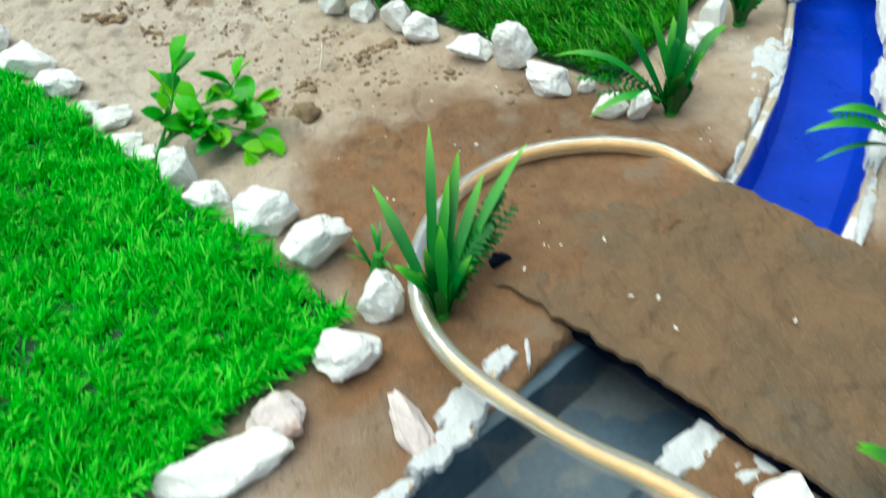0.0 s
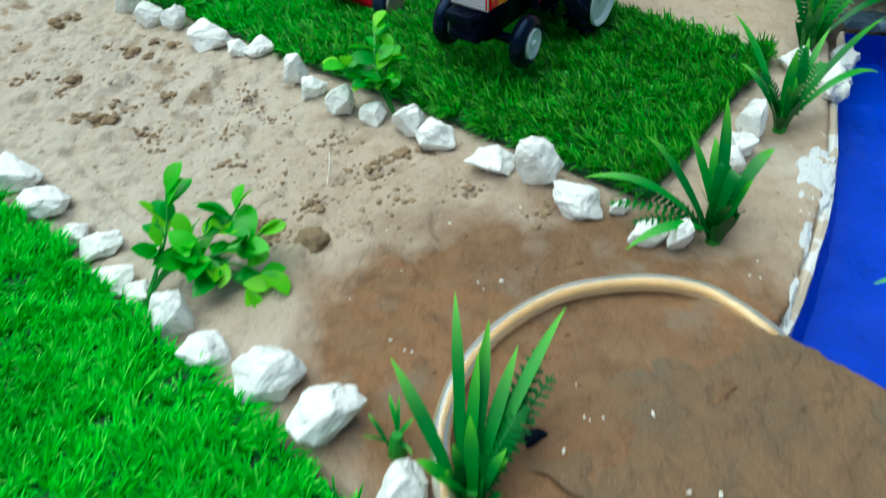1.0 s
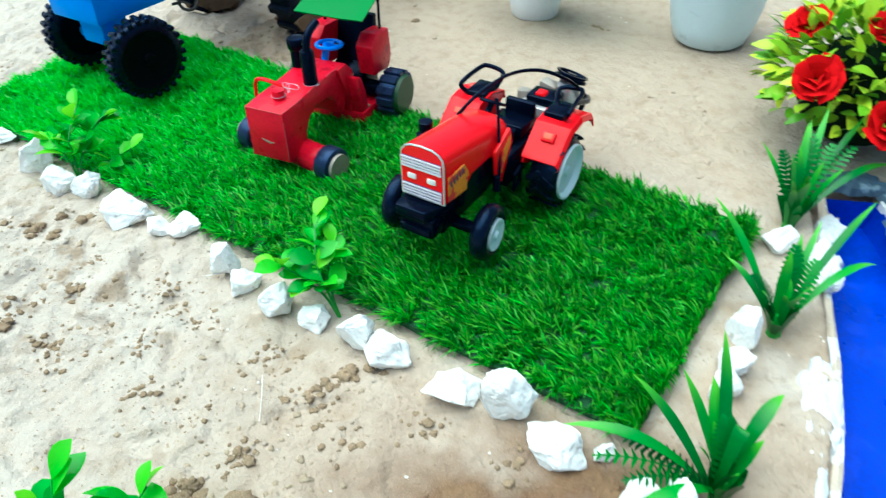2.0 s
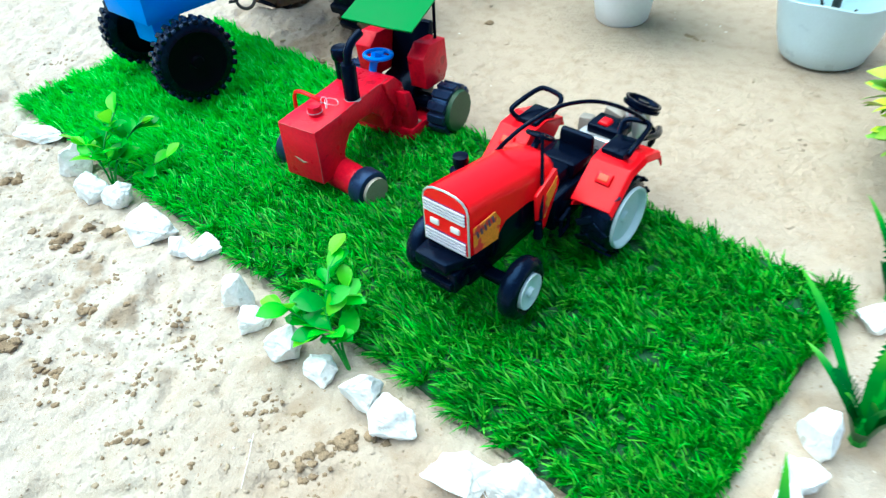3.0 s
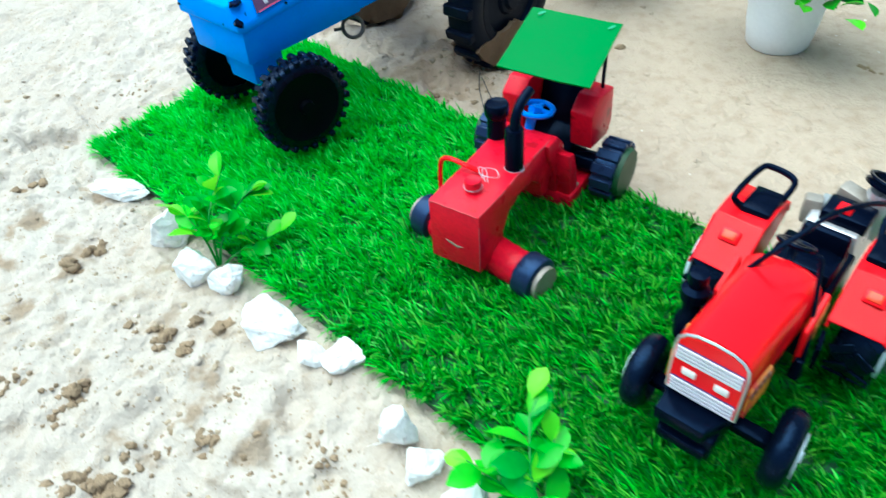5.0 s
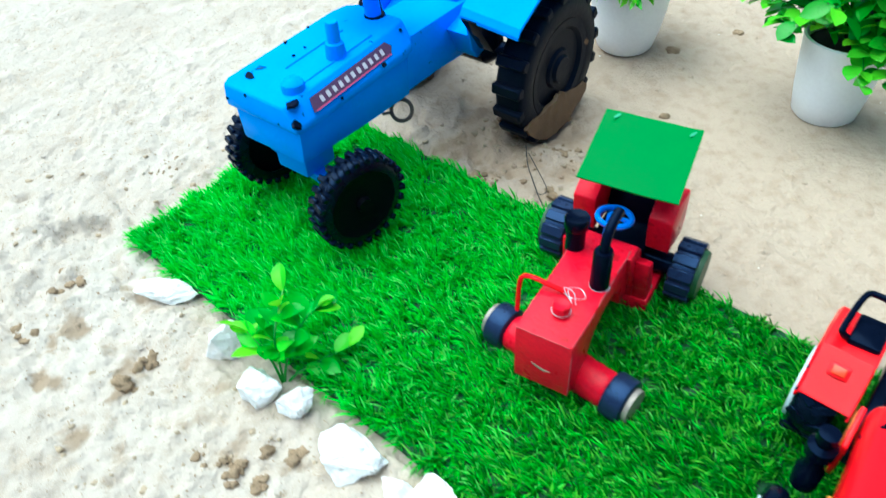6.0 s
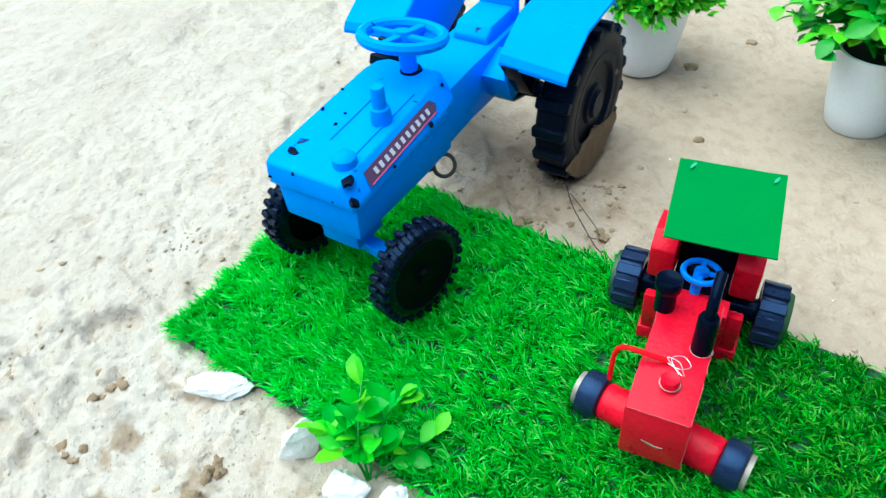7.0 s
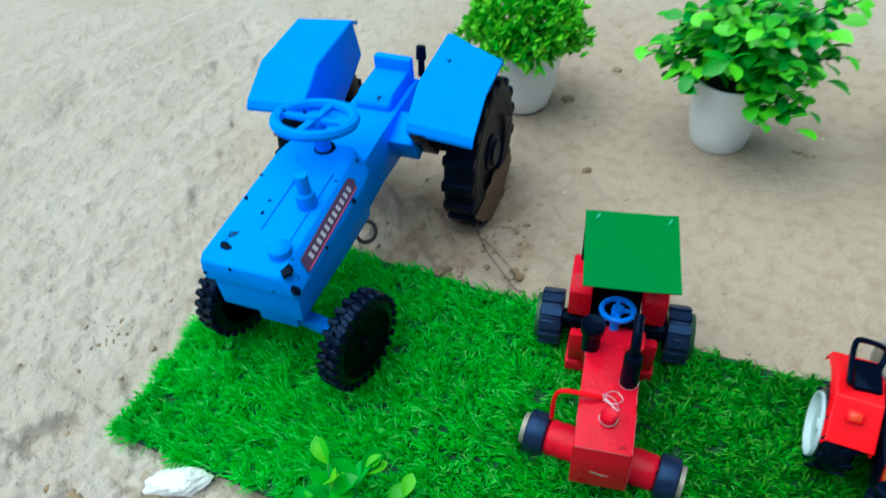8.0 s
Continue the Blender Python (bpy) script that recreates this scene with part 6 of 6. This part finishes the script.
me.from_pydata([tuple(p) for p in foliage], [], faces)
me.materials.append(LEAF_FINE)
ob = new("foliage", me)
ob.parent = pot_a
tagged(ob, "dome of fine feathery green leaves", kind="stuff")
for i in range(10):
    a = i * 2.4
    part("stem", tube([(0, 0, 0.06), (0.015 * math.cos(a), 0.015 * math.sin(a), 0.085), (0.04 * math.cos(a), 0.04 * math.sin(a), 0.11)], 0.001, 5, 3), STEM, pot_a)

pot_b = thing("flower_pot", "white pot with a bushy green plastic plant on sand", "potted plant", pose(0.560, 1.098, ground_z(0.56, 1.098)), "white pots on the sand")
part("pot", pot_mesh(0.028, 0.0365, 0.078, 0.003), WHITE_POT, pot_b, "smooth white tapered pot")
part("soil", soil_mesh(0.031, 0.068), SOIL, pot_b)
rng = random.Random(31)
inner = []
arms = []
for i in range(20):
    a = i * 2.39996
    out = 0.02 + 0.060 * ((i + 0.5) / 20) ** 0.5
    arms.append((out * math.cos(a) + 0.006, out * math.sin(a) - 0.006, 0.172 - 0.080 * ((i + 0.5) / 20) ** 1.2 + rng.uniform(-0.014, 0.014)))
# arms that hang over the rim or reach out of the bush
arms += [(0.008, -0.070, 0.066), (0.030, -0.062, 0.074), (-0.016, -0.062, 0.072), (0.042, -0.060, 0.090), (0.060, -0.044, 0.160), (0.076, -0.060, 0.166), (-0.072, 0.040, 0.100), (-0.064, 0.030, 0.118), (0.002, -0.050, 0.100)]
for i, (ax, ay, high) in enumerate(arms):
    a = math.atan2(ay, ax)
    path = smooth_path([(0, 0, 0.068), (ax * 0.35, ay * 0.35, max(0.092, 0.068 + (high - 0.068) * 0.6)), (ax, ay, high)], 8)
    part("stem", tube([tuple(p) for p in path], 0.0011, 6, 1, taper=0.5), DARK_STEM if i % 3 == 0 else STEM, pot_b)
    for j in range(24):
        k = min(len(path) - 1, int((0.40 + 0.60 * (j + 1) / 24) * (len(path) - 1)))
        b = j * 2.4 + rng.uniform(-0.5, 0.5)
        way = Vector((math.cos(b) + 0.5 * math.cos(a), math.sin(b) + 0.5 * math.sin(a), rng.uniform(-0.2, 0.7)))
        leaf, green = rng.choice(((BROAD, LEAF_BUSH), (FRESH, LEAF_TIP), (FRESH, LEAF_TIP), (DEEP, LEAF_DEEP)))
        at = path[k] + Vector((rng.uniform(-0.007, 0.007), rng.uniform(-0.007, 0.007), rng.uniform(-0.007, 0.007)))
        roll, size = rng.uniform(-40, 40), rng.uniform(0.85, 1.35)
        if j < 10:
            placed_leaf(leaf, green, pot_b, at, way, roll, size)
        else:
            inner.append((leaf, leaf_matrix(at, way, roll, size)))
joined_leaves("foliage", pot_b, LEAF_MIXED, inner, "dense light and dark green spoon leaves")

pot_c = thing("flower_pot", "thin white plastic pot with dark branching stem on sand", "potted plant", pose(0.729, 0.988, ground_z(0.729, 0.988)), "white pots on the sand")
part("pot", pot_mesh(0.039, 0.0535, 0.066, 0.0018, 0.0015), THIN_POT, pot_c, "thin white plastic pot with an uneven rim")
stem = part("stem", tube([(0, 0, 0.005), (0.001, 0, 0.07), (0.003, 0.004, 0.13)], 0.0045, 8, 4, taper=0.7), DARK_STEM, pot_c)
for i in range(8):
    a, z = i * 0.9, 0.020 + 0.007 * (i % 3)
    part("root_fork", tube([(0, 0, z), (0.012 * math.cos(a), 0.012 * math.sin(a), z + 0.004), (0.022 * math.cos(a), 0.022 * math.sin(a), z + 0.016)], 0.0022, 6, 4, taper=0.6), DARK_STEM, pot_c)
rng = random.Random(33)
for i in range(34):
    a, r = i * 2.39996, 0.02 + 0.055 * rng.random()
    at = Vector((r * math.cos(a), r * math.sin(a), rng.uniform(0.125, 0.185)))
    placed_leaf(BROAD, LEAF_BUSH, pot_c, at, (math.cos(a), math.sin(a), rng.uniform(-0.2, 0.7)), rng.uniform(-40, 40), rng.uniform(1.0, 1.5))
    if i % 4 == 0:
        part("twig", tube([(0.003, 0.004, 0.125), tuple(at * 0.6 + Vector((0, 0, 0.06))), tuple(at)], 0.0011, 6, 4), STEM, pot_c)

# ---- the rose bunch at the head of the channel ----
bunch = thing("rose_bunch", "cloth roses, bright red among yellow-green leaves", "artificial flowers", pose(0.752, 0.768, ground_z(0.752, 0.768)))
LONG = leaf_mesh("long_leaf", 0.025, 0.0120, 0.5, 0.2, 0.2, 5, 1)
rng = random.Random(41)
inner = []
for i in range(560):
    h = 1 - (i + 0.5) / 560 * 1.35
    a, r = i * 2.39996, math.sqrt(max(0, 1 - h * h))
    d = Vector((r * math.cos(a), r * math.sin(a), h))
    at = Vector((0, 0, 0.062)) + Vector((d.x * 0.080, d.y * 0.080, d.z * 0.062)) * rng.uniform(0.66, 0.98)
    way, roll, size = d + Vector((rng.uniform(-0.8, 0.8), rng.uniform(-0.8, 0.8), rng.uniform(-0.2, 0.8))), rng.uniform(-40, 40), rng.uniform(0.6, 1.05)
    if i % 2:
        placed_leaf(LONG, LEAF_YELLOW, bunch, at, way, roll, size)
    else:
        inner.append((LONG, leaf_matrix(at, way, roll, size)))
joined_leaves("foliage", bunch, LEAF_YELLOW_MIXED, inner, "dense yellow-green pointed leaves")
# added filler ball, coloured as the shade deep in the foliage
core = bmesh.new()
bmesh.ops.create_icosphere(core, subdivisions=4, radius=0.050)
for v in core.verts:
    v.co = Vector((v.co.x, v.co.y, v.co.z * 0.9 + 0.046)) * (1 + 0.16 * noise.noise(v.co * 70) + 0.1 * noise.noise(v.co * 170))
part("shade_core", core, GAP_SHADE, bunch, "near-black filler core for the shaded gaps between leaves")
petal = leaf_mesh("petal", 0.020, 0.023, 0.72, -0.25, 0.25, 4)
petal.materials.append(ROSE)


def rose(parent, at, facing, size, seed):
    rng = random.Random(seed)
    ob = new("rose")
    ob.parent = parent
    ob.matrix_basis = Matrix.Translation(at) @ Vector(facing).to_track_quat("Z", "Y").to_matrix().to_4x4() @ Matrix.Scale(size, 4)
    tagged(ob, "bright red cloth rose")
    for ringno, (count, open_, start) in enumerate(((4, 0.12, 0.001), (5, 0.40, 0.003), (6, 0.85, 0.004), (7, 1.5, 0.005))):
        for i in range(count):
            a = 2 * math.pi * (i + 0.37 * ringno) / count + rng.uniform(-0.15, 0.15)
            way = Vector((math.cos(a) * open_, math.sin(a) * open_, 1.0))
            placed_leaf(petal, ROSE, ob, Vector((math.cos(a) * start, math.sin(a) * start, 0)), way, 180 + rng.uniform(-15, 15), rng.uniform(0.85, 1.1) * (0.7 + 0.12 * ringno), "petal")


for i, (x, y, z, fx, fy, fz) in enumerate([(-0.077, -0.038, 0.084, -0.6, -0.6, 0.7), (-0.040, -0.082, 0.065, -0.1, -0.8, 0.7), (-0.017, -0.026, 0.110, 0, -0.5, 1), (-0.052, 0.022, 0.100, -0.5, 0.0, 0.8),
                                           (0.06, -0.04, 0.09, 0.6, -0.4, 0.8), (0.03, 0.06, 0.10, 0.3, 0.6, 0.8)]):
    rose(bunch, (x, y, z), (fx, fy, fz), 0.78, 50 + i)
